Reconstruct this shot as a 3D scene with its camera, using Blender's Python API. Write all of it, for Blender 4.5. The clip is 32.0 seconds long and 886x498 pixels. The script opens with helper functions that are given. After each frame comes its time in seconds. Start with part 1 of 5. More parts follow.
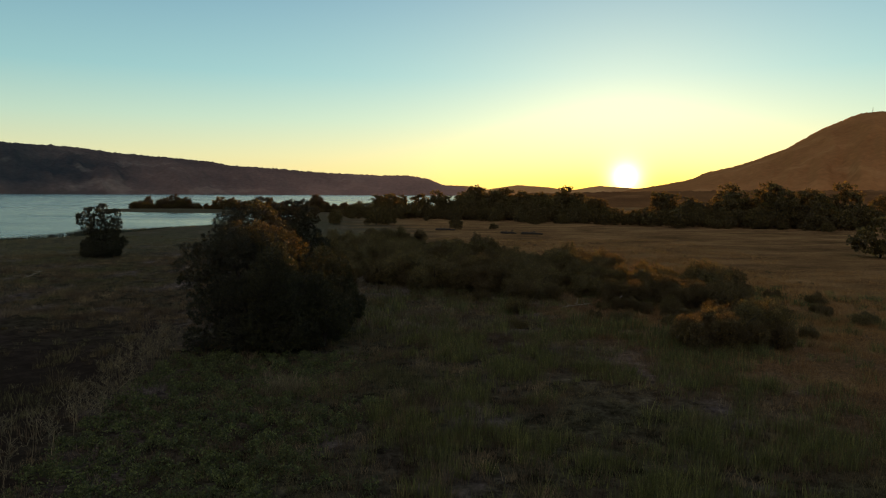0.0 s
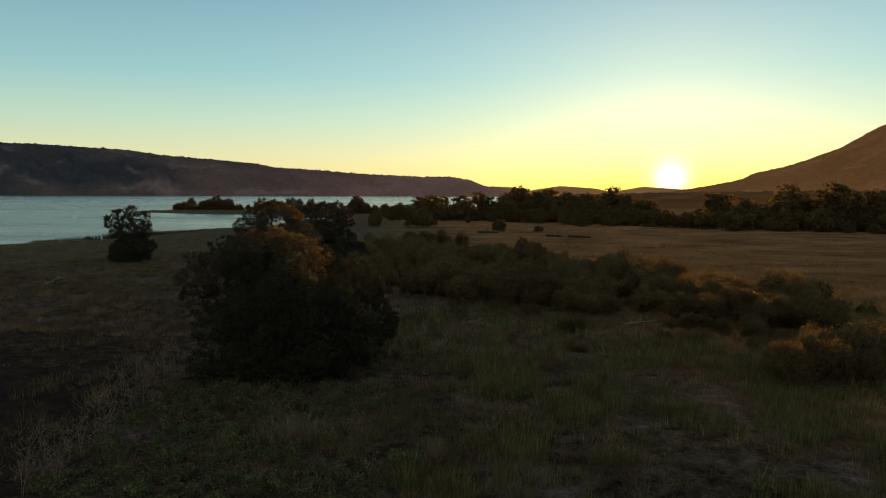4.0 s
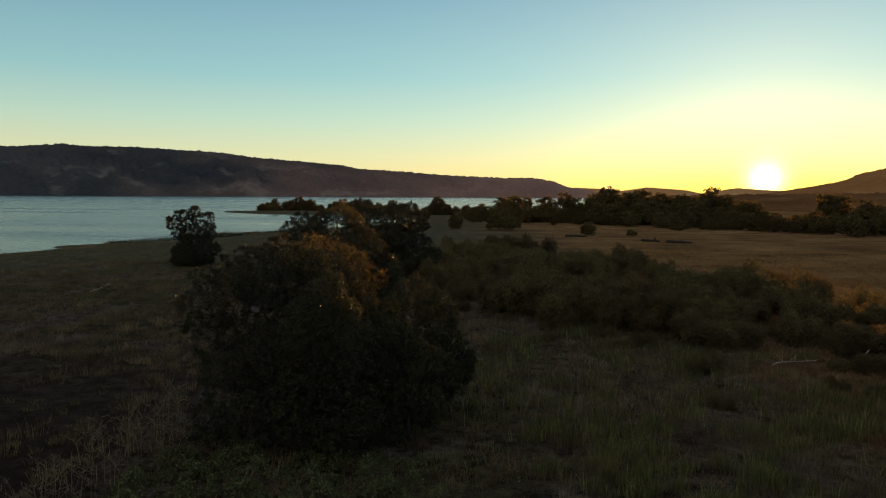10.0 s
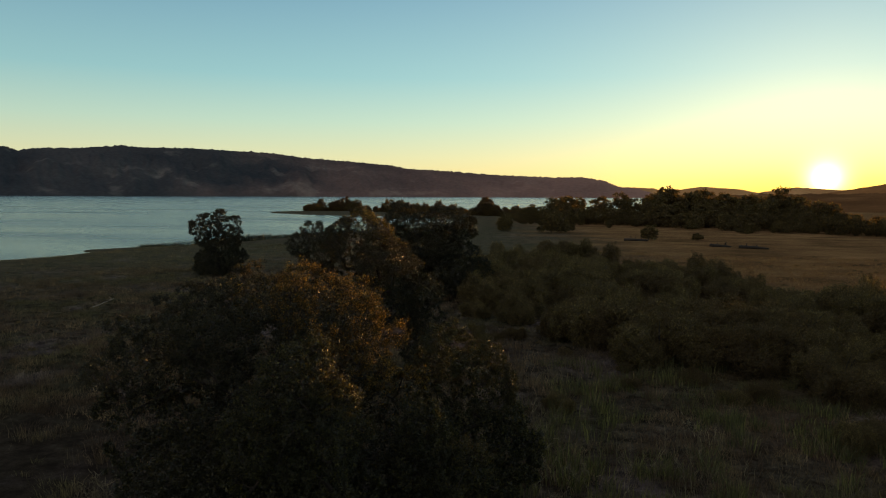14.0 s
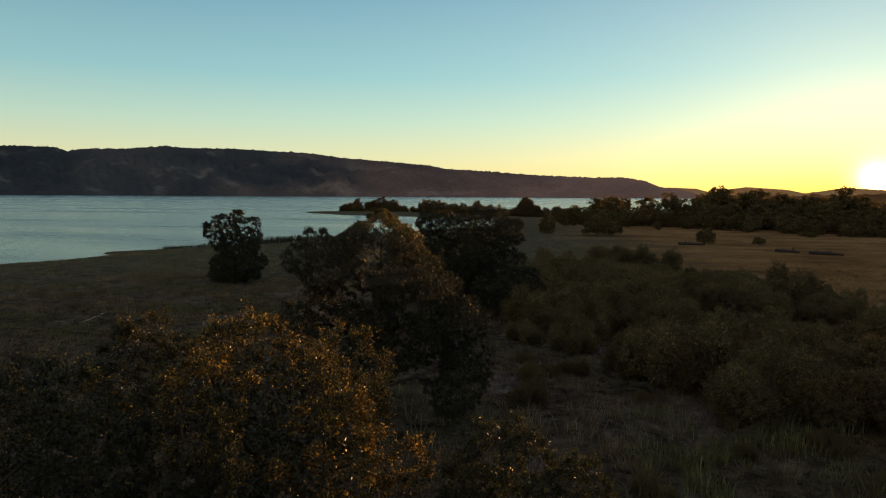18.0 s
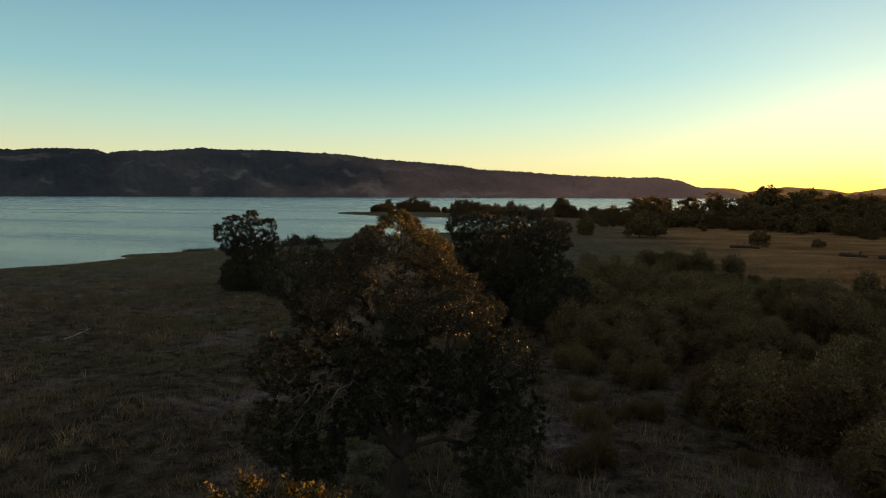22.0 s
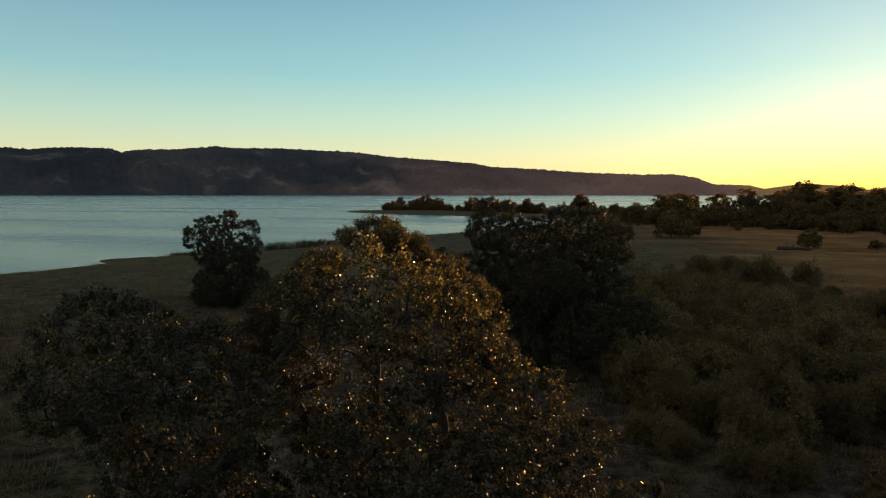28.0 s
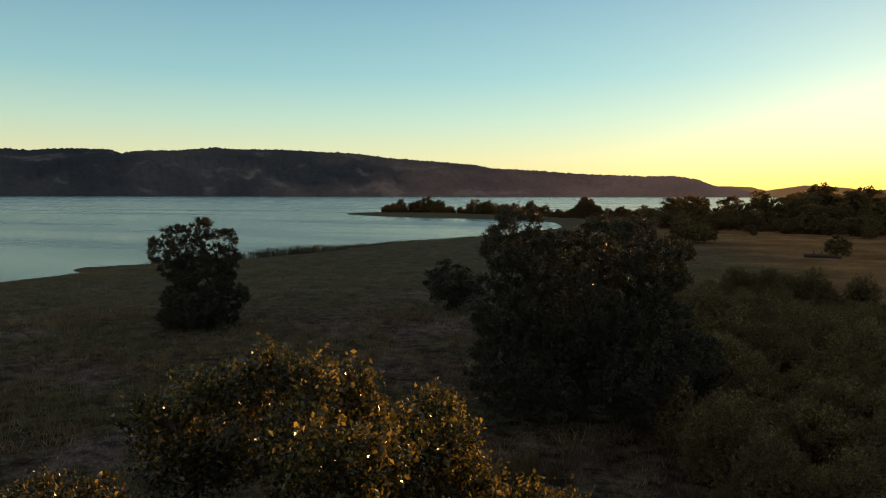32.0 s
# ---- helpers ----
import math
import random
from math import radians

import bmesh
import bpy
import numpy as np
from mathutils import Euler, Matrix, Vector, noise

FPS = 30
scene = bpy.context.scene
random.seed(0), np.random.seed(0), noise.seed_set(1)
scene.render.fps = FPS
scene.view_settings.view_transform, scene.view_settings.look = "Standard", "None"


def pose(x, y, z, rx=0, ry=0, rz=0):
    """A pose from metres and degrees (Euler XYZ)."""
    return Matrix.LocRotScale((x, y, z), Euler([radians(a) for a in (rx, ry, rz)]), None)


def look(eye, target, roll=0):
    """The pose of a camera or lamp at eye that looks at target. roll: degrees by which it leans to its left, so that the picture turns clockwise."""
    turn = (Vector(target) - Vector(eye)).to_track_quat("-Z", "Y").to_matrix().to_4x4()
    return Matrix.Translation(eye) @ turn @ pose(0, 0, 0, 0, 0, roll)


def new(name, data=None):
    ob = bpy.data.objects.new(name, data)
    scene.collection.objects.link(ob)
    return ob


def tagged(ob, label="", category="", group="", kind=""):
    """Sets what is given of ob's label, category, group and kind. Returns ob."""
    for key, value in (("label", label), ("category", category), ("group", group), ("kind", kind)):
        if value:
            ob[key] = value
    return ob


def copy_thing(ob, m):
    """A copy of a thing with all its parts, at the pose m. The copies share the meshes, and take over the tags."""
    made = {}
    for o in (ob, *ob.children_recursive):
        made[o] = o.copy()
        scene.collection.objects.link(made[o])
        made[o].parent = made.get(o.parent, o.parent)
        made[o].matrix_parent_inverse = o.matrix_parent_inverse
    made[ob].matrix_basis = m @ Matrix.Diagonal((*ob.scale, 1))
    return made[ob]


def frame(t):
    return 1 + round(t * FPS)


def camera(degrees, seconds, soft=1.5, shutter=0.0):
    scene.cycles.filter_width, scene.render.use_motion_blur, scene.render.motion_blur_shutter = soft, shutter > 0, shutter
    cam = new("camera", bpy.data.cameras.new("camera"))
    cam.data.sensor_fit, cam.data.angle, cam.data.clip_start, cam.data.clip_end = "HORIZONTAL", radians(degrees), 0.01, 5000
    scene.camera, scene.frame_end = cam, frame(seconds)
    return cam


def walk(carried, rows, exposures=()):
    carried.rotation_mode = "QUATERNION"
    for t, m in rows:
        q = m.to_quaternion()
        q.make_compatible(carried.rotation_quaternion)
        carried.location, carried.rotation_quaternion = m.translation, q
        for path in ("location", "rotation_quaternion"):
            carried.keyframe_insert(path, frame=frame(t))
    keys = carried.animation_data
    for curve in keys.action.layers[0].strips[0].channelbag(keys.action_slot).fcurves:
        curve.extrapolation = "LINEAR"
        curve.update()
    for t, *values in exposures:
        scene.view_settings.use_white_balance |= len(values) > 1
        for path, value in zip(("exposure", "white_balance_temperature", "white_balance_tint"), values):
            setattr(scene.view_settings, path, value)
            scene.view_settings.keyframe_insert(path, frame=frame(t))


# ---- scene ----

# ---------------------------------------------------------------- camera
cam = camera(64.3, 32.0, soft=1.15)
# seconds, x, y, z, tilt from straight down, turn to the left, lean
PATH = [
    (0, 7.714, -4.051, 12.109, 85.492, 0.226, 0.30),
    (0.5, 7.691, -3.037, 12.128, 85.467, 0.527, 0.24),
    (1, 7.670, -2.015, 12.145, 85.449, 0.867, 0.20),
    (1.5, 7.649, -0.980, 12.157, 85.445, 1.228, 0.17),
    (2, 7.625, 0.067, 12.165, 85.456, 1.666, 0.15),
    (2.5, 7.593, 1.126, 12.166, 85.482, 2.156, 0.16),
    (3, 7.550, 2.198, 12.160, 85.512, 2.650, 0.17),
    (3.5, 7.489, 3.296, 12.144, 85.538, 3.141, 0.20),
    (5.5, 7.169, 7.838, 12.029, 85.652, 5.052, 0.30),
    (6, 7.066, 8.972, 12.013, 85.660, 5.586, 0.33),
    (6.5, 6.949, 10.088, 12.002, 85.668, 6.097, 0.35),
    (7, 6.827, 11.184, 11.992, 85.677, 6.583, 0.37),
    (7.5, 6.700, 12.256, 11.983, 85.683, 7.115, 0.38),
    (8, 6.568, 13.308, 11.971, 85.683, 7.835, 0.38),
    (8.5, 6.427, 14.353, 11.956, 85.682, 8.535, 0.37),
    (9, 6.273, 15.415, 11.938, 85.680, 9.121, 0.36),
    (9.5, 6.098, 16.530, 11.920, 85.671, 9.684, 0.34),
    (10, 5.899, 17.734, 11.909, 85.646, 10.254, 0.33),
    (10.5, 5.675, 19.053, 11.910, 85.610, 10.803, 0.30),
    (11, 5.423, 20.493, 11.927, 85.577, 11.351, 0.28),
    (11.5, 5.145, 22.038, 11.961, 85.562, 11.884, 0.27),
    (12, 4.843, 23.663, 12.010, 85.569, 12.384, 0.26),
    (12.5, 4.520, 25.337, 12.065, 85.583, 12.903, 0.25),
    (13, 4.180, 27.026, 12.119, 85.591, 13.377, 0.25),
    (13.5, 3.822, 28.702, 12.168, 85.597, 13.804, 0.26),
    (14, 3.451, 30.344, 12.211, 85.606, 14.169, 0.27),
    (14.5, 3.064, 31.891, 12.238, 85.618, 14.498, 0.29),
    (16.5, 1.460, 37.520, 12.240, 85.617, 15.940, 0.35),
    (17, 1.069, 38.864, 12.211, 85.598, 16.386, 0.36),
    (17.5, 0.677, 40.164, 12.170, 85.595, 16.829, 0.36),
    (18, 0.281, 41.441, 12.131, 85.599, 17.235, 0.36),
    (18.5, -0.119, 42.691, 12.097, 85.606, 17.608, 0.36),
    (19, -0.519, 43.912, 12.067, 85.613, 17.979, 0.36),
    (19.5, -0.913, 45.101, 12.042, 85.622, 18.358, 0.35),
    (20, -1.300, 46.262, 12.019, 85.624, 18.729, 0.33),
    (20.5, -1.679, 47.398, 11.997, 85.624, 19.046, 0.31),
    (21, -2.054, 48.518, 11.975, 85.627, 19.312, 0.30),
    (21.5, -2.430, 49.631, 11.951, 85.633, 19.581, 0.28),
    (22, -2.812, 50.749, 11.927, 85.635, 19.872, 0.26),
    (22.5, -3.206, 51.877, 11.906, 85.631, 20.105, 0.24),
    (23, -3.615, 53.020, 11.892, 85.619, 20.313, 0.21),
    (23.5, -4.038, 54.177, 11.886, 85.588, 20.478, 0.18),
    (24, -4.471, 55.348, 11.886, 85.547, 20.626, 0.14),
    (24.5, -4.909, 56.531, 11.888, 85.512, 20.686, 0.09),
    (25, -5.349, 57.725, 11.891, 85.481, 20.750, 0.06),
    (28, -8.382, 65.058, 11.766, 85.452, 20.939, 0.07),
    (29.5, -9.938, 68.622, 11.925, 85.520, 20.951, 0.10),
    (30, -10.440, 69.776, 11.967, 85.515, 20.964, 0.12),
    (30.5, -10.927, 70.894, 12.000, 85.531, 20.969, 0.13),
    (31, -11.406, 71.989, 12.032, 85.560, 20.965, 0.15),
    (31.5, -11.885, 73.069, 12.063, 85.574, 20.970, 0.15),
    (32, -12.364, 74.136, 12.095, 85.568, 20.974, 0.14),
]
walk(cam, [(t, pose(x, y, z, 0, 0, turn) @ pose(0, 0, 0, tilt, 0, 0) @ pose(0, 0, 0, 0, 0, lean))
           for t, x, y, z, tilt, turn, lean in PATH],
     exposures=[(0.0, 0.1, 6850, 14), (12.0, 0.1, 6800, 14), (22.0, 0.18, 6750, 14), (32.0, 0.21, 6750, 14)])

# ---------------------------------------------------------------- sky and sun
SUN_AZ, SUN_EL = 14.2, 1.3
sun_dir = Vector((math.sin(radians(SUN_AZ)) * math.cos(radians(SUN_EL)),
                  math.cos(radians(SUN_AZ)) * math.cos(radians(SUN_EL)), math.sin(radians(SUN_EL))))
world = bpy.data.worlds.new("sunset_sky")
scene.world = world
world.use_nodes = True
wn, wl = world.node_tree.nodes, world.node_tree.links
wn.clear()
w_out = wn.new("ShaderNodeOutputWorld")
w_bg = wn.new("ShaderNodeBackground")
w_sky = wn.new("ShaderNodeTexSky")
w_sky.sky_type = "NISHITA"
w_sky.sun_disc = False
w_sky.sun_elevation = radians(SUN_EL)
w_sky.sun_rotation = radians(SUN_AZ)
w_sky.altitude = 400
w_sky.air_density, w_sky.dust_density, w_sky.ozone_density = 1.0, 1.0, 1.0
w_bg.inputs["Strength"].default_value = 0.05
# the aureole round the sun: two soft lobes of forward-scattered light
w_co = wn.new("ShaderNodeTexCoord")
w_dot = wn.new("ShaderNodeVectorMath")
w_dot.operation = "DOT_PRODUCT"
w_dot.inputs[1].default_value = sun_dir
w_nrm = wn.new("ShaderNodeVectorMath")
w_nrm.operation = "NORMALIZE"
wl.new(w_co.outputs["Generated"], w_nrm.inputs[0])
wl.new(w_nrm.outputs[0], w_dot.inputs[0])
w_acos = wn.new("ShaderNodeMath")
w_acos.operation = "ARCCOSINE"
wl.new(w_dot.outputs["Value"], w_acos.inputs[0])


def lobe(width, power, colour):
    """Light that falls off with the angle from the sun."""
    d = wn.new("ShaderNodeMath"); d.operation = "DIVIDE"; d.inputs[1].default_value = radians(width)
    p = wn.new("ShaderNodeMath"); p.operation = "POWER"; p.inputs[1].default_value = power
    n = wn.new("ShaderNodeMath"); n.operation = "MULTIPLY"; n.inputs[1].default_value = -1.0
    e = wn.new("ShaderNodeMath"); e.operation = "EXPONENT"
    c = wn.new("ShaderNodeVectorMath"); c.operation = "SCALE"; c.inputs[0].default_value = colour
    wl.new(w_acos.outputs[0], d.inputs[0]); wl.new(d.outputs[0], p.inputs[0]); wl.new(p.outputs[0], n.inputs[0])
    wl.new(n.outputs[0], e.inputs[0]); wl.new(e.outputs[0], c.inputs["Scale"])
    return c.outputs[0]


w_tint = wn.new("ShaderNodeVectorMath")
w_tint.operation = "MULTIPLY"
w_tint.inputs[1].default_value = (0.55, 1.0, 1.6)
wl.new(w_sky.outputs[0], w_tint.inputs[0])
wl.new(w_tint.outputs[0], w_bg.inputs["Color"])
# the clear dusk sky: yellow at the horizon, teal and blue above
w_sep = wn.new("ShaderNodeSeparateXYZ")
wl.new(w_nrm.outputs[0], w_sep.inputs[0])
w_dusk = wn.new("ShaderNodeValToRGB")
DUSK = ((0.0, (0.58, 0.48, 0.22)), (0.05, (0.49, 0.51, 0.31)), (0.10, (0.31, 0.47, 0.38)), (0.16, (0.148, 0.36, 0.385)),
        (0.27, (0.055, 0.205, 0.3)), (0.5, (0.10, 0.16, 0.22)), (1.0, (0.10, 0.11, 0.14)))
while len(w_dusk.color_ramp.elements) < len(DUSK):
    w_dusk.color_ramp.elements.new(0.5)
for stop, (p, c) in zip(w_dusk.color_ramp.elements, DUSK):
    stop.position, stop.color = p, (*c, 1)
wl.new(w_sep.outputs["Z"], w_dusk.inputs[0])
w_last = w_dusk.outputs[0]
for width, power, colour in ((5.0, 1.0, (0.34, 0.2, 0.04)), (20.0, 1.0, (0.1, 0.035, 0.04)), (45.0, 1.0, (0.145, 0.222, 0.178))):
    a = wn.new("ShaderNodeVectorMath"); a.operation = "ADD"
    wl.new(w_last, a.inputs[0]); wl.new(lobe(width, power, colour), a.inputs[1])
    w_last = a.outputs[0]
# the pink belt opposite the sun
w_flip = wn.new("ShaderNodeMath"); w_flip.operation = "SUBTRACT"; w_flip.inputs[0].default_value = math.pi
wl.new(w_acos.outputs[0], w_flip.inputs[1])
w_back = wn.new("ShaderNodeMath"); w_back.operation = "MULTIPLY"; w_back.inputs[1].default_value = -1 / radians(45)
wl.new(w_flip.outputs[0], w_back.inputs[0])
w_exp = wn.new("ShaderNodeMath"); w_exp.operation = "EXPONENT"
wl.new(w_back.outputs[0], w_exp.inputs[0])
w_belt = wn.new("ShaderNodeVectorMath"); w_belt.operation = "SCALE"; w_belt.inputs[0].default_value = (0.62, 0.37, 0.24)
wl.new(w_exp.outputs[0], w_belt.inputs["Scale"])
w_add = wn.new("ShaderNodeVectorMath"); w_add.operation = "ADD"
wl.new(w_last, w_add.inputs[0]); wl.new(w_belt.outputs[0], w_add.inputs[1])
# the yellow band low on the sun's side
w_low = wn.new("ShaderNodeMath"); w_low.operation = "MULTIPLY"; w_low.inputs[1].default_value = -1 / 0.045
wl.new(w_sep.outputs["Z"], w_low.inputs[0])
w_side = wn.new("ShaderNodeMath"); w_side.operation = "MULTIPLY_ADD"; w_side.inputs[1].default_value = -1 / radians(25)
wl.new(w_acos.outputs[0], w_side.inputs[0]); wl.new(w_low.outputs[0], w_side.inputs[2])
w_fac = wn.new("ShaderNodeMath"); w_fac.operation = "EXPONENT"; w_fac.use_clamp = True
wl.new(w_side.outputs[0], w_fac.inputs[0])
w_band = wn.new("ShaderNodeMix"); w_band.data_type = "RGBA"; w_band.inputs[7].default_value = (1.0, 0.64, 0.1, 1)
wl.new(w_fac.outputs[0], w_band.inputs[0]); wl.new(w_add.outputs[0], w_band.inputs[6])
w_last = w_band.outputs[2]
w_core = wn.new("ShaderNodeVectorMath"); w_core.operation = "ADD"
wl.new(w_last, w_core.inputs[0]); wl.new(lobe(0.66, 1.2, (8.0, 6.2, 2.9)), w_core.inputs[1])
w_last = w_core.outputs[0]
w_glow = wn.new("ShaderNodeBackground")
wl.new(w_last, w_glow.inputs["Color"])
w_sum = wn.new("ShaderNodeAddShader")
wl.new(w_bg.outputs[0], w_sum.inputs[0])
wl.new(w_glow.outputs[0], w_sum.inputs[1])
wl.new(w_sum.outputs[0], w_out.inputs[0])

sun = new("sun", bpy.data.lights.new("sun", "SUN"))
sun.data.energy, sun.data.angle, sun.data.color = 4.7, radians(0.6), (1.0, 0.52, 0.17)
sun.matrix_world = look(sun_dir * 100, (0, 0, 0))


# ---------------------------------------------------------------- materials
def ramp(nt, fac, stops):
    r = nt.nodes.new("ShaderNodeValToRGB")
    while len(r.color_ramp.elements) < len(stops):
        r.color_ramp.elements.new(0.5)
    for e, (p, c) in zip(r.color_ramp.elements, stops):
        e.position, e.color = p, (*c, 1)
    nt.links.new(fac, r.inputs[0])
    return r.outputs[0]


def tex(nt, scale, detail=4.0, rough=0.55, stretch=None):
    co = nt.nodes.new("ShaderNodeNewGeometry")
    src = co.outputs["Position"]
    if stretch:
        m = nt.nodes.new("ShaderNodeVectorMath"); m.operation = "MULTIPLY"; m.inputs[1].default_value = stretch
        nt.links.new(src, m.inputs[0]); src = m.outputs[0]
    n = nt.nodes.new("ShaderNodeTexNoise")
    n.inputs["Scale"].default_value, n.inputs["Detail"].default_value, n.inputs["Roughness"].default_value = scale, detail, rough
    nt.links.new(src, n.inputs["Vector"])
    return n.outputs["Fac"]


def mix(nt, a, b, fac, mode="MIX"):
    m = nt.nodes.new("ShaderNodeMix")
    m.data_type, m.blend_type = "RGBA", mode
    if isinstance(fac, float):
        m.inputs[0].default_value = fac
    else:
        nt.links.new(fac, m.inputs[0])
    for k, v in ((6, a), (7, b)):
        if isinstance(v, tuple):
            m.inputs[k].default_value = (*v, 1)
        else:
            nt.links.new(v, m.inputs[k])
    return m.outputs[2]


def blank(name):
    m = bpy.data.materials.new(name)
    m.use_nodes = True
    return m, m.node_tree, m.node_tree.nodes["Principled BSDF"]


def bumped(nt, bsdf, height, strength, distance):
    b = nt.nodes.new("ShaderNodeBump")
    b.inputs["Strength"].default_value, b.inputs["Distance"].default_value = strength, distance
    nt.links.new(height, b.inputs["Height"])
    nt.links.new(b.outputs[0], bsdf.inputs["Normal"])


def straw_glare_side(nt):
    """How far a place lies on the open straw side of the meadow, beyond the oaks, where sun glare is put into the
    colour too, with ragged edges.
    """
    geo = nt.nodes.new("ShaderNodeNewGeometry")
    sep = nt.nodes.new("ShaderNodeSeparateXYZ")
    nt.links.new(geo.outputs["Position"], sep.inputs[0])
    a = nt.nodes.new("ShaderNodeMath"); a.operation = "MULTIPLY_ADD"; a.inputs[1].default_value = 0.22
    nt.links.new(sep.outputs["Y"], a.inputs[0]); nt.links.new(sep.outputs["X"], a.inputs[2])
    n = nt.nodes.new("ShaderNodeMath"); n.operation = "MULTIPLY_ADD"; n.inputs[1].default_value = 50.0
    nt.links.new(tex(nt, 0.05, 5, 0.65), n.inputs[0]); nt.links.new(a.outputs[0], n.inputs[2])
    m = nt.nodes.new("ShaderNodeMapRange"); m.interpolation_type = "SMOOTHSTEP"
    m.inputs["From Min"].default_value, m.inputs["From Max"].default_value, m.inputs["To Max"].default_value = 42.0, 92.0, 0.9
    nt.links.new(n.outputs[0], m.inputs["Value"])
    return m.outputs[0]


def moist_side(nt):
    """How far a place lies in the damp greener grass between the oaks and the bay."""
    geo = nt.nodes.new("ShaderNodeNewGeometry")
    sep = nt.nodes.new("ShaderNodeSeparateXYZ")
    nt.links.new(geo.outputs["Position"], sep.inputs[0])
    a = nt.nodes.new("ShaderNodeMath"); a.operation = "MULTIPLY_ADD"; a.inputs[1].default_value = -0.9
    nt.links.new(sep.outputs["X"], a.inputs[0]); nt.links.new(sep.outputs["Y"], a.inputs[2])
    n = nt.nodes.new("ShaderNodeMath"); n.operation = "MULTIPLY_ADD"; n.inputs[1].default_value = 60.0
    nt.links.new(tex(nt, 0.06, 5, 0.65), n.inputs[0]); nt.links.new(a.outputs[0], n.inputs[2])
    m = nt.nodes.new("ShaderNodeMapRange"); m.interpolation_type = "SMOOTHSTEP"
    m.inputs["From Min"].default_value, m.inputs["From Max"].default_value, m.inputs["To Max"].default_value = 170.0, 250.0, 0.6
    nt.links.new(n.outputs[0], m.inputs["Value"])
    return m.outputs[0]


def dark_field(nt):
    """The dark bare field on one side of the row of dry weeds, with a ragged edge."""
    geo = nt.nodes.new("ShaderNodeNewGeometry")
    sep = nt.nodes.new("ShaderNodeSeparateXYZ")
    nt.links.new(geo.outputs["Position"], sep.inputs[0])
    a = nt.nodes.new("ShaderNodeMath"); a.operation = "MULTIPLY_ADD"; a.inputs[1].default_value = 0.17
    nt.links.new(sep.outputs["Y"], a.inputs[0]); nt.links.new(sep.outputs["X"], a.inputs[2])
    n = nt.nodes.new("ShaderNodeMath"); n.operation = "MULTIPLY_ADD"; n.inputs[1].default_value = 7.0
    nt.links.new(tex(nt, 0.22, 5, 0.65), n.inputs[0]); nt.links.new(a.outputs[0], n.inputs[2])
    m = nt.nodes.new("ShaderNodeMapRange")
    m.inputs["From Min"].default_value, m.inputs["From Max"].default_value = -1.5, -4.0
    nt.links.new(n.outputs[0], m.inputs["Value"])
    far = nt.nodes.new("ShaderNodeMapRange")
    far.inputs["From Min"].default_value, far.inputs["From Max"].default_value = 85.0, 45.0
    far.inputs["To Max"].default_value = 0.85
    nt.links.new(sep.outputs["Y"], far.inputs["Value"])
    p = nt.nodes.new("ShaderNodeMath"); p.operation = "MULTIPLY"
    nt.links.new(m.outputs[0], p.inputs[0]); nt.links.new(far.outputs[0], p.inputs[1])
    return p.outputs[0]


def leaf_material(name, dark, mid, light, through_light=0.35, rough=0.45, glow=1.0):
    """Leaves: colour varies from leaf to leaf, light shines through them."""
    m, nt, bsdf = blank(name)
    geo = nt.nodes.new("ShaderNodeNewGeometry")
    col = ramp(nt, geo.outputs["Random Per Island"], ((0.2, dark), (0.72, mid), (1.0, light)))
    col = mix(nt, col, dark, ramp(nt, tex(nt, 0.6, 3), ((0.4, (0, 0, 0)), (0.7, (0.6, 0.6, 0.6)))))
    nt.links.new(col, bsdf.inputs["Base Color"])
    bsdf.inputs["Roughness"].default_value = rough
    tr = nt.nodes.new("ShaderNodeBsdfTranslucent")
    warm = mix(nt, col, (1.0 * glow, 0.86 * glow, 0.45 * glow), 1.0, "MULTIPLY")
    nt.links.new(warm, tr.inputs["Color"])
    mx = nt.nodes.new("ShaderNodeMixShader")
    mx.inputs[0].default_value = through_light
    nt.links.new(bsdf.outputs[0], mx.inputs[1]); nt.links.new(tr.outputs[0], mx.inputs[2])
    nt.links.new(mx.outputs[0], nt.nodes["Material Output"].inputs[0])
    return m


def bark_material(name, dark, light):
    m, nt, bsdf = blank(name)
    t = tex(nt, 9.0, 6, 0.65, (1, 1, 0.25))
    nt.links.new(ramp(nt, t, ((0.3, dark), (0.7, light))), bsdf.inputs["Base Color"])
    bsdf.inputs["Roughness"].default_value = 0.9
    bumped(nt, bsdf, t, 0.8, 0.04)
    return m


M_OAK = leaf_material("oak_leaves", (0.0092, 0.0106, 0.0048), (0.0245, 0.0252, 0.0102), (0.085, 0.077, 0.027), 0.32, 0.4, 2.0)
# two lit copies of the oak leaves, with evening sun in their colour
M_SUNLIT = leaf_material("sunlit_oak_leaves", (0.012, 0.0112, 0.0046), (0.052, 0.041, 0.014), (0.23, 0.158, 0.042), 0.5, 0.28, 3.4)
M_SUNLIT_OLIVE = leaf_material("sunlit_olive_leaves", (0.014, 0.0148, 0.0062), (0.05, 0.047, 0.0175), (0.22, 0.178, 0.06), 0.48, 0.24, 3.2)
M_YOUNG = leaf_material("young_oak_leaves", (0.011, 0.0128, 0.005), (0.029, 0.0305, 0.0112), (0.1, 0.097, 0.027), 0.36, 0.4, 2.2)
# paler and browner than the near oaks: the veil of sun glare is painted in
M_FAR_OAK = leaf_material("veiled_far_leaves", (0.055, 0.045, 0.02), (0.11, 0.084, 0.034), (0.19, 0.135, 0.05), 0.5, 0.7, 1.8)
M_SHRUB = leaf_material("shrub_leaves", (0.048, 0.036, 0.016), (0.1, 0.075, 0.032), (0.185, 0.135, 0.056), 0.45, 0.65, 1.6)
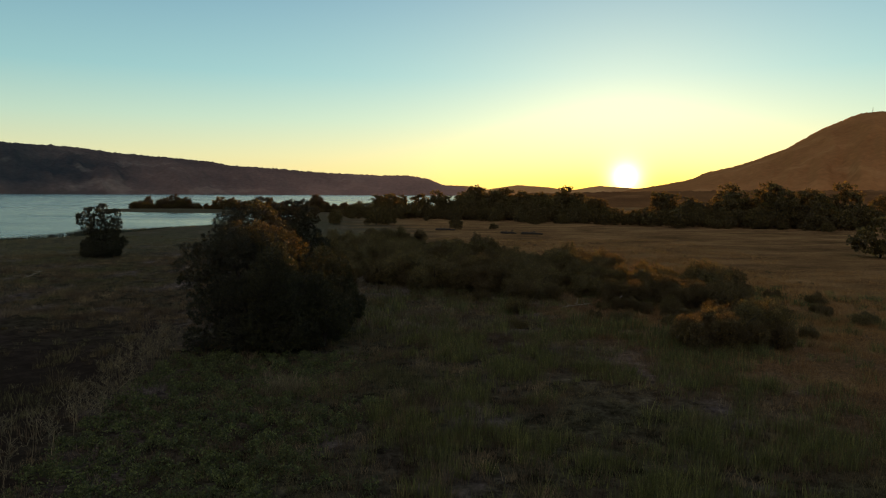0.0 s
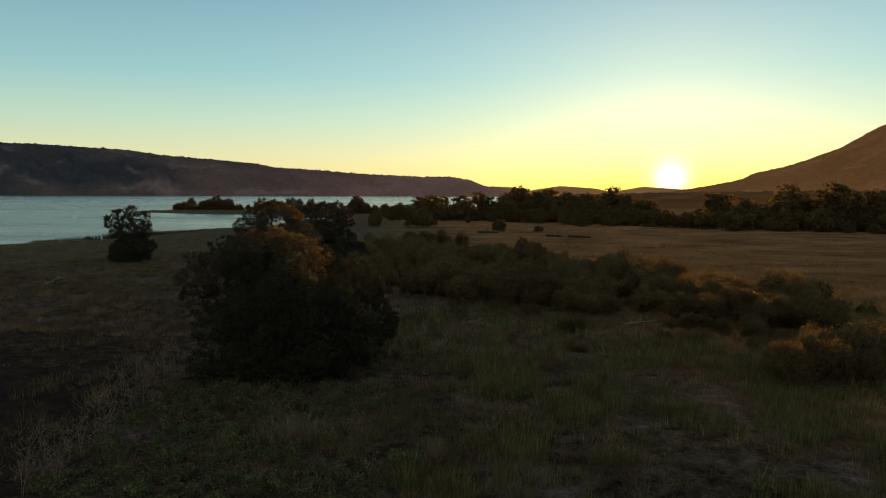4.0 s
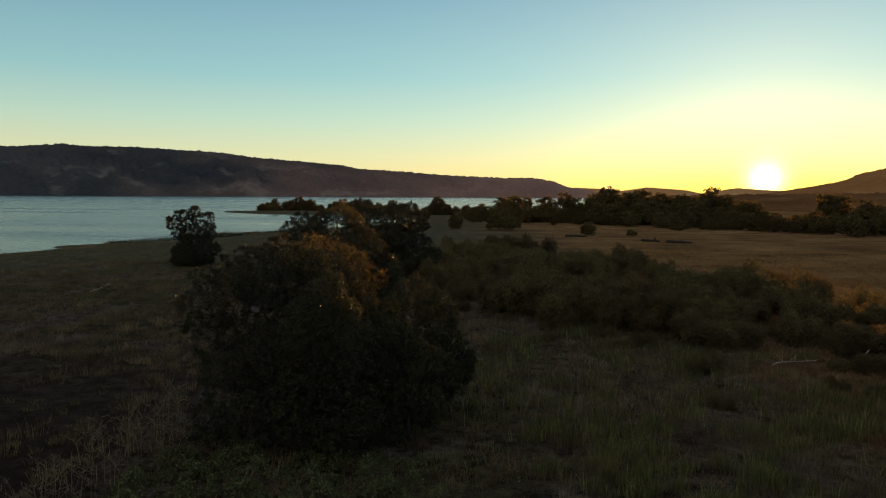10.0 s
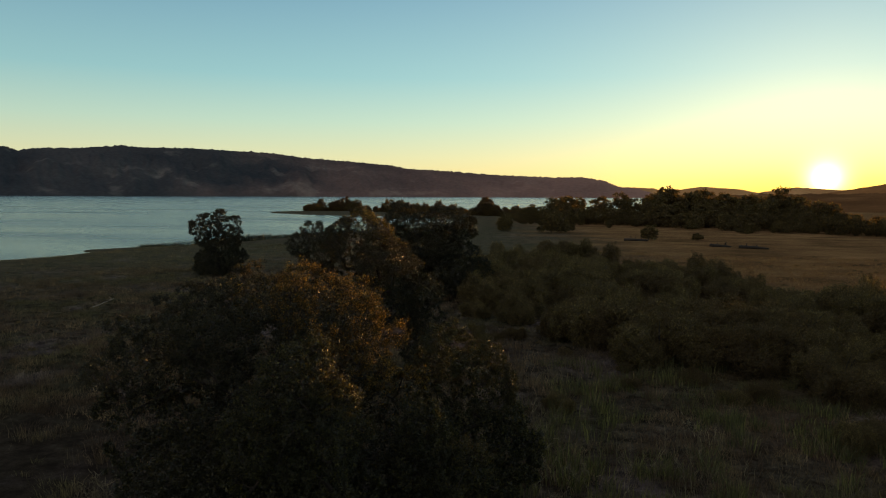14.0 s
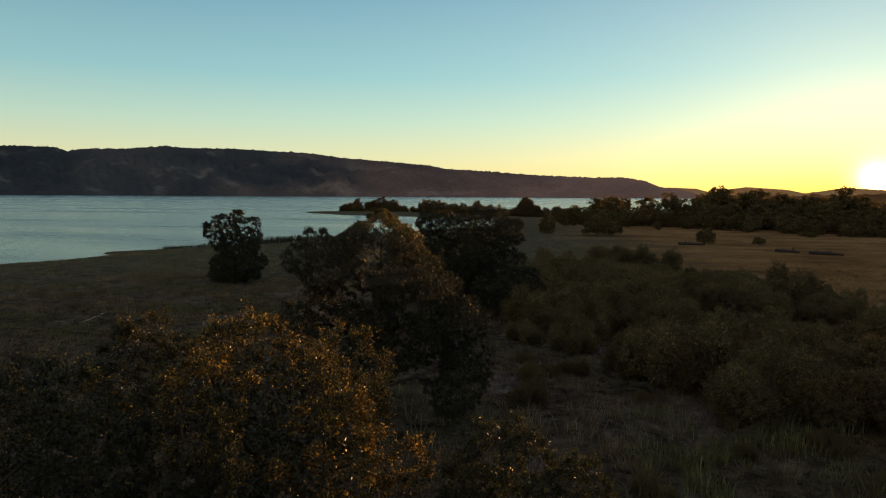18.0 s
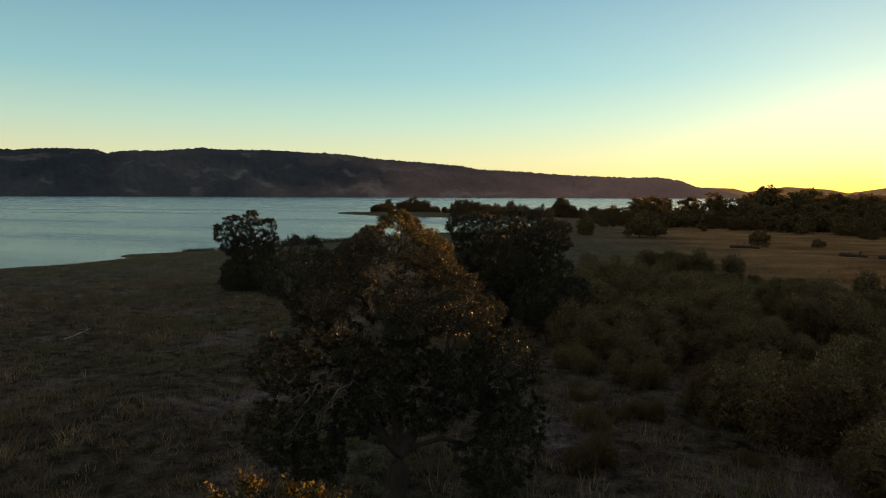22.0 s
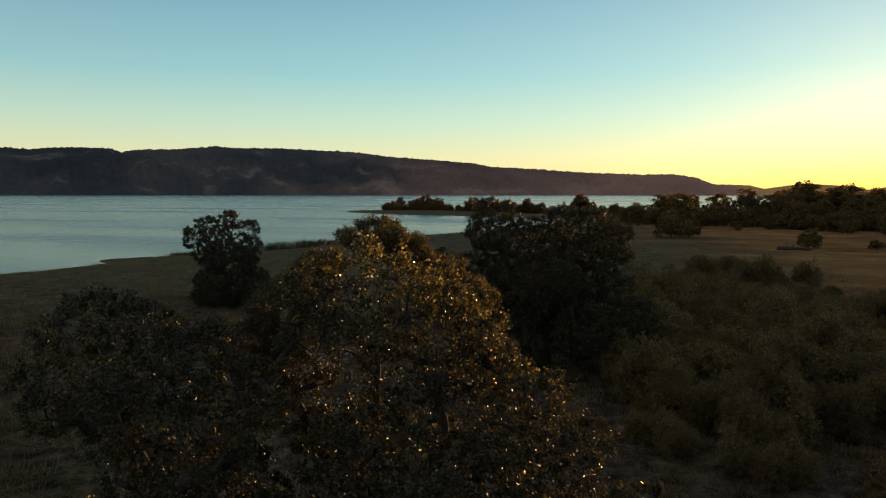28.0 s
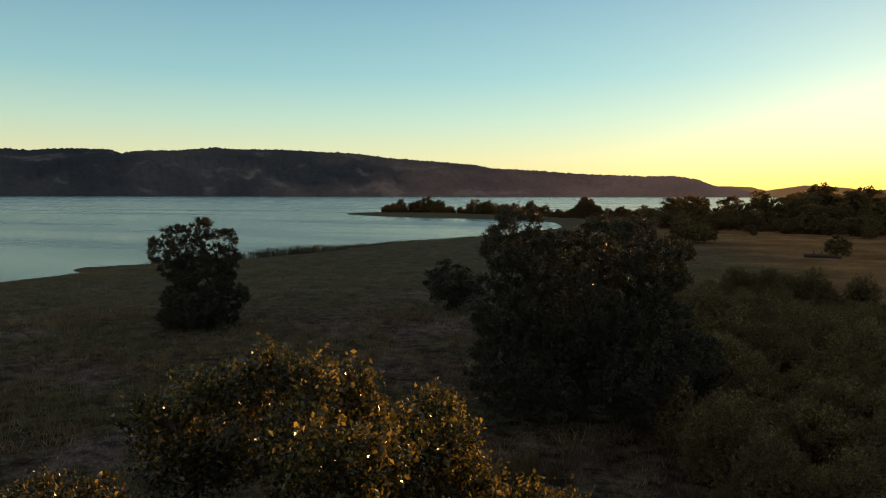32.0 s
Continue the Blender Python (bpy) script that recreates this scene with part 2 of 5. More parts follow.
M_WILLOW = leaf_material("pale_shrub_leaves", (0.058, 0.047, 0.02), (0.125, 0.1, 0.043), (0.24, 0.188, 0.078), 0.45, 0.6, 1.6)
M_AUTUMN = leaf_material("autumn_leaves", (0.05, 0.035, 0.014), (0.11, 0.07, 0.024), (0.19, 0.12, 0.04), 0.4, 0.5)
def grass_material(name, tones):
    """Blades of grass in patches: straw, brown, grey and olive, each blade a little different."""
    m, nt, bsdf = blank(name)
    geo = nt.nodes.new("ShaderNodeNewGeometry")
    straw, brown, olive, grey = tones
    col = mix(nt, brown, straw, ramp(nt, tex(nt, 0.28, 5, 0.65), ((0.42, (0, 0, 0)), (0.62, (1, 1, 1)))))
    col = mix(nt, col, olive, ramp(nt, tex(nt, 0.07, 4, 0.6), ((0.50, (0, 0, 0)), (0.60, (0.85, 0.85, 0.85)))))
    col = mix(nt, col, grey, ramp(nt, tex(nt, 0.12, 4, 0.6, (1.3, 0.8, 1)), ((0.55, (0, 0, 0)), (0.66, (0.7, 0.7, 0.7)))))
    col = mix(nt, col, ramp(nt, tex(nt, 0.55, 4, 0.6), ((0.34, (0.55, 0.55, 0.55)), (0.66, (1.3, 1.3, 1.3)))), 0.8, "MULTIPLY")
    col = mix(nt, col, (0.15, 0.148, 0.086), moist_side(nt))
    # straw blades, with the glare from the sun's side put into their colour
    col = mix(nt, col, (0.31, 0.174, 0.074), straw_glare_side(nt))
    col = mix(nt, col, ramp(nt, geo.outputs["Random Per Island"], ((0.0, (0.55, 0.55, 0.55)), (0.6, (0.95, 0.95, 0.95)), (1.0, (1.45, 1.45, 1.45)))), 1.0, "MULTIPLY")
    nt.links.new(col, bsdf.inputs["Base Color"])
    bsdf.inputs["Roughness"].default_value = 0.7
    bsdf.inputs["Specular IOR Level"].default_value = 0.15
    tr = nt.nodes.new("ShaderNodeBsdfTranslucent")
    nt.links.new(mix(nt, col, (1.3, 1.12, 0.8), 1.0, "MULTIPLY"), tr.inputs["Color"])
    mx = nt.nodes.new("ShaderNodeMixShader")
    mx.inputs[0].default_value = 0.5
    nt.links.new(bsdf.outputs[0], mx.inputs[1]); nt.links.new(tr.outputs[0], mx.inputs[2])
    nt.links.new(mx.outputs[0], nt.nodes["Material Output"].inputs[0])
    return m


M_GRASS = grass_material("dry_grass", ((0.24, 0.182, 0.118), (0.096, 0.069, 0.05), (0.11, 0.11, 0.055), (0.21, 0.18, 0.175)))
M_HERB = leaf_material("herb_leaves", (0.042, 0.056, 0.017), (0.11, 0.135, 0.042), (0.21, 0.24, 0.078), 0.35, 0.65)
M_GREEN = leaf_material("green_grass", (0.056, 0.063, 0.022), (0.146, 0.155, 0.053), (0.28, 0.268, 0.1), 0.38, 0.65)
M_STALK = leaf_material("pale_stalks", (0.1, 0.084, 0.049), (0.19, 0.16, 0.094), (0.33, 0.28, 0.17), 0.25, 0.7)
M_REED = leaf_material("reed_leaves", (0.012, 0.02, 0.008), (0.024, 0.034, 0.013), (0.045, 0.052, 0.02), 0.2, 0.6)
M_BARK = bark_material("oak_bark", (0.013, 0.0102, 0.0075), (0.038, 0.03, 0.022))
M_GREY = bark_material("weathered_bark", (0.06, 0.05, 0.042), (0.15, 0.13, 0.11))
M_DEAD = bark_material("bleached_wood", (0.16, 0.14, 0.115), (0.42, 0.38, 0.32))


def ground_material():
    m, nt, bsdf = blank("meadow")
    big, mid, fine = tex(nt, 0.035, 5, 0.6), tex(nt, 0.35, 6, 0.65), tex(nt, 4.0, 5, 0.7)
    dry = ramp(nt, mid, ((0.3, (0.054, 0.043, 0.034)), (0.55, (0.102, 0.083, 0.062)), (0.75, (0.17, 0.14, 0.105))))
    green = ramp(nt, mid, ((0.3, (0.05, 0.049, 0.026)), (0.7, (0.096, 0.097, 0.05))))
    col = mix(nt, dry, green, ramp(nt, big, ((0.42, (0, 0, 0)), (0.62, (0.8, 0.8, 0.8)))))
    soil = ramp(nt, tex(nt, 0.11, 4, 0.5), ((0.66, (0, 0, 0)), (0.72, (1, 1, 1))))
    col = mix(nt, col, (0.15, 0.115, 0.09), soil)
    col = mix(nt, col, (0.18, 0.145, 0.14), ramp(nt, tex(nt, 0.12, 4, 0.6, (1.3, 0.8, 1)), ((0.54, (0, 0, 0)), (0.66, (0.75, 0.75, 0.75)))))
    col = mix(nt, col, ramp(nt, tex(nt, 0.9, 4, 0.6), ((0.36, (0.3, 0.3, 0.3)), (0.64, (1.4, 1.4, 1.4)))), 0.9, "MULTIPLY")
    # straw tones, made paler and redder to hold the sun's glare
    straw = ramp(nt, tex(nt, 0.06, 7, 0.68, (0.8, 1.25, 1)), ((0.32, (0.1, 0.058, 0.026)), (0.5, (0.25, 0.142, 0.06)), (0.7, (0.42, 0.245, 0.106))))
    col = mix(nt, col, ramp(nt, mid, ((0.3, (0.078, 0.08, 0.05)), (0.7, (0.16, 0.155, 0.097)))), moist_side(nt))
    col = mix(nt, col, straw, straw_glare_side(nt))
    col = mix(nt, col, ramp(nt, fine, ((0.3, (0.3, 0.3, 0.3)), (0.7, (1.4, 1.4, 1.4)))), 0.9, "MULTIPLY")
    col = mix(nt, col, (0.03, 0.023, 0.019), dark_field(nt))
    nt.links.new(col, bsdf.inputs["Base Color"])
    bsdf.inputs["Roughness"].default_value = 0.95
    bsdf.inputs["Specular IOR Level"].default_value = 0.0
    add = nt.nodes.new("ShaderNodeMath"); add.operation = "ADD"
    nt.links.new(mid, add.inputs[0]); nt.links.new(fine, add.inputs[1])
    bumped(nt, bsdf, add.outputs[0], 1.0, 0.35)
    return m


def water_material():
    m, nt, bsdf = blank("lake_water")
    bsdf.inputs["Base Color"].default_value = (0.012, 0.022, 0.026, 1)
    bsdf.inputs["IOR"].default_value = 1.33
    streak = tex(nt, 0.012, 3, 0.5, (0.35, 1.6, 1))
    rough = ramp(nt, streak, ((0.4, (0.19, 0.19, 0.19)), (0.64, (0.30, 0.30, 0.30))))
    nt.links.new(rough, bsdf.inputs["Roughness"])
    rip = tex(nt, 0.8, 4, 0.6, (0.5, 1.0, 1.0))
    bumped(nt, bsdf, rip, 0.4, 0.15)
    return m


def hill_material(name, dark, mid, light, scale, dry=None):
    m, nt, bsdf = blank(name)
    a, b, c = tex(nt, scale, 6, 0.6), tex(nt, scale * 2.0, 5, 0.55, (1, 1, 1.5)), tex(nt, scale * 22, 3, 0.6)
    col = ramp(nt, a, ((0.35, dark), (0.65, mid)))
    col = mix(nt, col, light, ramp(nt, b, ((0.58, (0, 0, 0)), (0.70, (0.6, 0.6, 0.6)))))
    # a warm veil of haze, painted in towards the sun's end of the range
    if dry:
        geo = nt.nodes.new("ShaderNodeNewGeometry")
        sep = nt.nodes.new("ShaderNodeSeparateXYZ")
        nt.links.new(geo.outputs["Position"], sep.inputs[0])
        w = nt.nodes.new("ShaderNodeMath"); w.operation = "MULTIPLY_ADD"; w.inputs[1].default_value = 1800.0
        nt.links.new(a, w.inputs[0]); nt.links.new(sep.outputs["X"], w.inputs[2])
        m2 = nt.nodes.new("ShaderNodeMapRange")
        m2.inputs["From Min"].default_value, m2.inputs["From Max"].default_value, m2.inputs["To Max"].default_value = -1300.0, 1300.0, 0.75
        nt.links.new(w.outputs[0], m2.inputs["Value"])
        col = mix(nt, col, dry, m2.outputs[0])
    col = mix(nt, col, ramp(nt, c, ((0.3, (0.75, 0.75, 0.75)), (0.7, (1.15, 1.15, 1.15)))), 0.7, "MULTIPLY")
    nt.links.new(col, bsdf.inputs["Base Color"])
    bsdf.inputs["Roughness"].default_value = 1.0
    bsdf.inputs["Specular IOR Level"].default_value = 0.0
    bumped(nt, bsdf, a, 0.6, 40.0)
    return m


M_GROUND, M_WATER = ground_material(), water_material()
# chaparral and clearings, with blue and warm distance haze put into the colours
M_HILL = hill_material("hazed_chaparral_slope", (0.036, 0.045, 0.052), (0.075, 0.077, 0.078), (0.21, 0.2, 0.175), 0.002, (0.44, 0.25, 0.185))
# the orange sun haze over the low hills is put into this colour
M_LOW = hill_material("hazy_orange_slope", (0.45, 0.24, 0.1), (0.52, 0.3, 0.13), (0.58, 0.36, 0.17), 0.003)
M_FOOT = hill_material("wooded_rise", (0.13, 0.065, 0.028), (0.2, 0.1, 0.042), (0.26, 0.14, 0.06), 0.008)
# orange added to the mountain's brown for the glare in front of it
M_CONE = hill_material("hazy_wooded_slope", (0.26, 0.12, 0.045), (0.38, 0.18, 0.07), (0.45, 0.24, 0.1), 0.002)


# ---------------------------------------------------------------- mesh tools
def mesh_from(name, verts, faces, material, smooth=False):
    """A mesh from arrays of places and of faces with equal numbers of corners."""
    verts, faces = np.asarray(verts, np.float32), np.asarray(faces, np.int32)
    me = bpy.data.meshes.new(name)
    n, k = faces.shape
    me.vertices.add(len(verts)); me.vertices.foreach_set("co", verts.ravel())
    me.loops.add(n * k); me.loops.foreach_set("vertex_index", faces.ravel())
    me.polygons.add(n); me.polygons.foreach_set("loop_start", np.arange(0, n * k, k, dtype=np.int32))
    me.polygons.foreach_set("use_smooth", np.full(n, smooth))
    me.materials.append(material)
    me.update(calc_edges=True)
    return me


def joined(pieces):
    """One (verts, faces) out of several."""
    vs, fs, n = [], [], 0
    for v, f in pieces:
        vs.append(v); fs.append(np.asarray(f) + n); n += len(v)
    return np.concatenate(vs), np.concatenate(fs)


def part(name, me, parent, label=""):
    ob = new(name, me)
    ob.parent = parent
    return tagged(ob, label)


def thing(name, x, y, z, label, category, group="", turn=0.0, size=1.0):
    ob = new(name)
    ob.empty_display_size = 0.2
    ob.matrix_basis = pose(x, y, z, 0, 0, turn) @ Matrix.Diagonal((size, size, size, 1))
    return tagged(ob, label, category, group)


def leaves(rng, centres, length, width, droop=0.0, along=None):
    """Small folded leaf blades, one at each place, turned at random or roughly along a direction."""
    n = len(centres)
    u = rng.normal(size=(n, 3)); u[:, 2] -= droop
    if along is not None:
        u = along + u * 0.5
    u /= np.linalg.norm(u, axis=1)[:, None]
    r = rng.normal(size=(n, 3))
    v = np.cross(u, r); v /= np.linalg.norm(v, axis=1)[:, None] + 1e-9
    w = np.cross(u, v)
    s = rng.uniform(0.65, 1.3, (n, 1))
    l, h = length * s, width * s * 0.5
    a = centres - u * l * 0.5
    mid = centres + u * l * 0.08 + w * h * 0.45
    verts = np.stack([a, mid + v * h, centres + u * l * 0.5, mid - v * h], 1).reshape(-1, 3)
    return verts, np.arange(4 * n).reshape(-1, 4)


def tube(points, radii, sides=6):
    """A tapered limb along a line of places."""
    p, r = np.asarray(points, float), np.asarray(radii, float)
    d = np.gradient(p, axis=0)
    d /= np.linalg.norm(d, axis=1)[:, None] + 1e-9
    ref = np.where(np.abs(d[:, 2:3]) > 0.9, [[1.0, 0, 0]], [[0, 0, 1.0]])
    a = np.cross(d, ref); a /= np.linalg.norm(a, axis=1)[:, None] + 1e-9
    b = np.cross(d, a)
    ang = np.linspace(0, 2 * math.pi, sides, endpoint=False)
    ring = p[:, None] + r[:, None, None] * (np.cos(ang)[None, :, None] * a[:, None] + np.sin(ang)[None, :, None] * b[:, None])
    n = len(p)
    i, j = np.meshgrid(np.arange(n - 1), np.arange(sides), indexing="ij")
    k = (j + 1) % sides
    faces = np.stack([i * sides + j, i * sides + k, (i + 1) * sides + k, (i + 1) * sides + j], -1).reshape(-1, 4)
    return ring.reshape(-1, 3), faces


def in_lobes(rng, lobes, n, inner=0.5):
    """Places in the outer shell of a crown made of several rounded masses (x, y, z, rx, ry, rz)."""
    lob = np.array(lobes, float)
    area = (lob[:, 3] * lob[:, 4] * lob[:, 5]) ** (2 / 3)
    pick = rng.choice(len(lob), n * 3, p=area / area.sum())
    d = rng.normal(size=(n * 3, 3)); d /= np.linalg.norm(d, axis=1)[:, None]
    rad = rng.uniform(inner ** 3, 1, (n * 3, 1)) ** (1 / 3)
    p = lob[pick, :3] + d * rad * lob[pick, 3:]
    depth = np.min(np.linalg.norm((p[:, None] - lob[None, :, :3]) / lob[None, :, 3:], axis=2), axis=1)
    p = p[(depth > inner * 0.8) & (p[:, 2] > 0.35)]
    return p[:n]


def branch_lines(rng, tips, height, trunk_r, fork=0.3, limbs=()):
    """A trunk and limbs that reach every tip: each tip grows from the nearest limb, and limbs thicken by what they carry."""
    nodes = [np.zeros(3)]; parent = [-1]
    steps = 6
    for i in range(1, steps + 1):
        f = i / steps
        nodes.append(np.array([rng.normal(0, 0.06), rng.normal(0, 0.06), height * fork * f])); parent.append(i - 1)
    # limbs of a given course: (where it starts: a limb's number or -1 for the trunk's top, its places)
    ends = []
    for root, course in limbs:
        last = steps if root < 0 else ends[root]
        for w in course:
            nodes.append(np.array(w, float)); parent.append(last); last = len(nodes) - 1
        ends.append(last)
    order = np.argsort(np.linalg.norm(tips - nodes[steps], axis=1))
    for tip in tips[order]:
        arr = np.array(nodes[3:])
        gap = tip - arr
        cost = np.linalg.norm(gap, axis=1) + 0.6 * np.maximum(0, -gap[:, 2])
        k = int(np.argmin(cost)) + 3
        base, span = nodes[k], tip - nodes[k]
        m = max(2, int(np.linalg.norm(span) / 0.6))
        free = min(1.0, float(np.linalg.norm(span)) / 2.5)
        last = k
        for q in range(1, m + 1):
            f = q / m
            w = base + span * f + rng.normal(0, 0.09, 3) * (free if q < m else 0) + np.array([0, 0, 0.18 * free * math.sin(f * math.pi)])
            nodes.append(w); parent.append(last); last = len(nodes) - 1
    n = len(nodes)
    count = np.zeros(n)
    kids = [[] for _ in range(n)]
    for i in range(n - 1, 0, -1):
        if not kids[i]:
            count[i] = 1
        count[parent[i]] += count[i]
        kids[parent[i]].append(i)
    rad = np.maximum(0.011, trunk_r * (count / count[1]) ** 0.56)
    rad = np.minimum(rad, 0.026 + trunk_r * np.clip(0.97 - np.array(nodes)[:, 2] / height, 0, 1))
    rad[0] = rad[1] * 1.35
    lines, seen = [], set()
    for start in range(n):
        if start > 1 and len(kids[parent[start]]) == 1:
            continue
        if start == 0:
            continue
        chain = [parent[start], start]
        while kids[chain[-1]]:
            nxt = max(kids[chain[-1]], key=lambda c: count[c])
            if nxt in seen:
                break
            chain.append(nxt)
            if len(kids[chain[-2]]) > 1:
                seen.add(nxt)
        if start in seen:
            continue
        seen.update(chain[1:])
        rr = rad[chain].copy()
        rr[0] = min(rr[0], rr[1] * 1.15)
        lines.append((np.array(nodes)[chain], rr))
    return lines


def tree_meshes(seed, lobes, tips_n, leaf_n, leaf, cluster, height, trunk_r, leaf_mat, inner=0.5, sides=6, twig=0.0):
    """The meshes of a tree that stands far off: trunk with limbs, and a crown of leaves in clusters round the limbs' ends."""
    rng = np.random.default_rng(seed)
    tips = in_lobes(rng, lobes, tips_n, inner)
    lines = branch_lines(rng, tips, height, trunk_r)
    wood = joined([tube(p, r, sides if r[0] > 0.05 else 4) for p, r in lines if r[0] > twig])
    per = max(1, leaf_n // len(tips))
    size = rng.uniform(0.6, 1.35, (len(tips), 1, 1)) * cluster
    # each cluster is a lumpy dome of leaves
    knots = rng.normal(size=(len(tips), 9, 3)); knots /= np.linalg.norm(knots, axis=2)[..., None]
    d = rng.normal(size=(len(tips), per, 3)); d /= np.linalg.norm(d, axis=2)[..., None]
    d[..., 2] = np.where(rng.uniform(size=d.shape[:2]) < 0.6, np.abs(d[..., 2]), d[..., 2])
    lump = np.max(np.einsum("tpi,tki->tpk", d, knots), axis=2) ** 10
    rad = (0.62 + 0.42 * lump) * (1 - 0.5 * rng.uniform(size=d.shape[:2]) ** 2.2)
    pts = (tips[:, None] + d * rad[..., None] * size * np.array([1.1, 1.1, 0.85])).reshape(-1, 3)
    lv, lf = leaves(rng, pts[pts[:, 2] > 0.15], leaf, leaf * 0.62)
    return mesh_from("trunk", *wood, M_BARK, True), mesh_from("crown", lv, lf, leaf_mat)


def sided(lobes, degrees):
    """Rounded masses given as (to the right, away, up, radii) along a line of sight, turned into the tree's own axes."""
    c, w = math.cos(radians(degrees)), math.sin(radians(degrees))
    return [(u * c - v * w, u * w + v * c, z, a, b, h) for u, v, z, a, b, h in lobes]


def leaf_masses(rng, lobes, spacing, low=0.25, lumps=0.45):
    """Places of leaf clumps over the outside of a crown, about evenly spaced, with the way each one faces."""
    lob = np.array(lobes, float)
    area = (lob[:, 3] * lob[:, 4] * lob[:, 5]) ** (2 / 3)
    n = int(area.sum() * 4 * math.pi / spacing ** 2 * 5)
    pick = rng.choice(len(lob), n, p=area / area.sum())
    d = rng.normal(size=(n, 3)); d /= np.linalg.norm(d, axis=1)[:, None]
    # boughs bulge out of the rounded masses, with hollows between them
    q = lob[pick, :3] + d * lob[pick, 3:]
    bulge = sum(np.sin(q @ w + h) for w, h in zip(rng.normal(size=(7, 3)) * 2.6, rng.uniform(0, 6, 7))) / 7
    p = lob[pick, :3] + d * lob[pick, 3:] * (rng.uniform(0.74, 1.0, (n, 1)) * (1 + lumps * bulge[:, None]))
    close = lob[np.argsort(np.linalg.norm(lob[:, None, :3] - lob[None, :, :3], axis=2), axis=1)[:, :16][pick]]
    depth = np.min(np.linalg.norm((p[:, None] - close[..., :3]) / close[..., 3:], axis=2), axis=1)
    ok = (depth > 0.62) & (p[:, 2] > low)
    p, d, pick = p[ok], d[ok], pick[ok]
    cell = np.floor(p / spacing).astype(int)
    _, keep = np.unique(cell, axis=0, return_index=True)
    return p[keep], d[keep], pick[keep]


def oak(name, seed, x, y, lobes, height, trunk_r, label, leaf=0.085, spacing=0.5, sprays=15, per=13, open_share=0.12, fill=16000, golden=None, lean=0.75, limbs=(), dome=(), fork=0.3, material=None, group="", drawn_in=0.7, bough=0.8, fine_from=0.55, apart=1.4, sunlit=None, low_leaf=1.3, top_leaf=0.58, low_share=0.4, dome_share=0.34):
    """A broad-leaved tree seen from near: trunk, each main limb, fine branches, and a crown of leafy sprays gathered in clumps."""
    material = material or M_OAK
    rng = np.random.default_rng(seed)
    # boughs: puffs of foliage over the crown, with dark hollows between them
    heart, outward, _ = leaf_masses(rng, lobes, bough * apart)
    puff = rng.uniform(0.62, 1.12, len(heart)) * bough
    heart = heart - outward * puff[:, None] * drawn_in
    tips, face, near = leaf_masses(rng, np.column_stack([heart, puff, puff, puff * 0.8]), spacing, 0.25, 0.25)
    outer = (face * outward[near]).sum(1) > -0.25
    tips, face = tips[outer], face[outer]
    reach = rng.uniform(0.5, 1.0, len(tips)) * spacing
    tips = tips - face * reach[:, None] * 0.2
    # thin places, where the limbs show
    dense = waves(tips[:, 0] * 3 + tips[:, 2], tips[:, 1] * 3 - tips[:, 2] * 2, 7, seed)
    thin = dense < np.quantile(dense, open_share)
    tips, face, reach = tips[~thin], face[~thin], reach[~thin]
    first_n = len(tips)
    carried = tips - face * reach[:, None] * 0.5
    if dome:
        knot, _, _ = leaf_masses(rng, [(u - 0.08, v - 0.05, z, *w) for u, v, z, *w in dome], 0.3, 0.25, 0.15)
        extra, out, _ = leaf_masses(rng, np.column_stack([knot, rng.uniform(0.07, 0.13, (len(knot), 1)).repeat(3, 1)]), 0.1, 0.25, 0.1)
        carried = np.concatenate([carried, knot])
        tips, face = np.concatenate([tips, extra]), np.concatenate([face, out])
        reach = np.concatenate([reach, rng.uniform(0.03, 0.08, len(extra))])
    lines = branch_lines(rng, carried, height, trunk_r, fork, limbs)
    order = sorted(range(len(lines)), key=lambda i: -lines[i][1][0])
    ob = thing(name, x, y, stand(x, y), label, "tree", group)
    part("trunk", mesh_from("trunk", *tube(*lines[order[0]], 9), M_BARK, True), ob)
    main = [i for i in order[1:13] if lines[i][1][0] > 0.06 * trunk_r / 0.4]
    for i in main:
        part("limb", mesh_from("limb", *tube(*lines[i], 7), M_BARK, True), ob)
    rest = [i for i in order[1:] if i not in main]
    tagged(part("branchwork", mesh_from("branchwork", *joined([tube(*lines[i], 5 if lines[i][1][0] > 0.04 else 3) for i in rest]), M_BARK, True), ob), kind="stuff")
    # sprays of leaves that fan out of each clump
    n = len(tips)
    # leaves are finer in the sunny top, and largest low down
    small = np.where(tips[:, 2] > fine_from * height, top_leaf, low_leaf)
    small[first_n:] = 0.5
    way = face[:, None] * 0.8 + np.array([0, 0, 0.5]) + rng.normal(size=(n, sprays, 3)) * 0.7
    way /= np.linalg.norm(way, axis=2)[..., None]
    end = tips[:, None] + way * (reach[:, None] * rng.uniform(0.3, 0.62, (n, sprays)) * np.where((rng.uniform(size=(n, sprays)) < 0.06) & (np.arange(n) < first_n)[:, None], 2.0, 1.0))[..., None]
    many = n * sprays
    way, end = way.reshape(many, 1, 3), end.reshape(many, 1, 3)
    pts = end - way * rng.uniform(-0.3, 1.1, (many, per, 1)) * leaf + rng.normal(size=(many, per, 3)) * leaf * 0.55
    along = np.broadcast_to(way, pts.shape) + rng.normal(size=pts.shape) * 0.5
    pts, along = pts.reshape(-1, 3), along.reshape(-1, 3)
    ok = pts[:, 2] > 0.1
    blade = np.repeat(small, sprays * per)[:, None] * leaf
    # low in the crown, away from the light, the leaves stand thinner; the upper dome is looser
    ok &= np.repeat(rng.uniform(size=many) < np.where(end[:, 0, 2] < height * fine_from, low_share, 1.0), per)
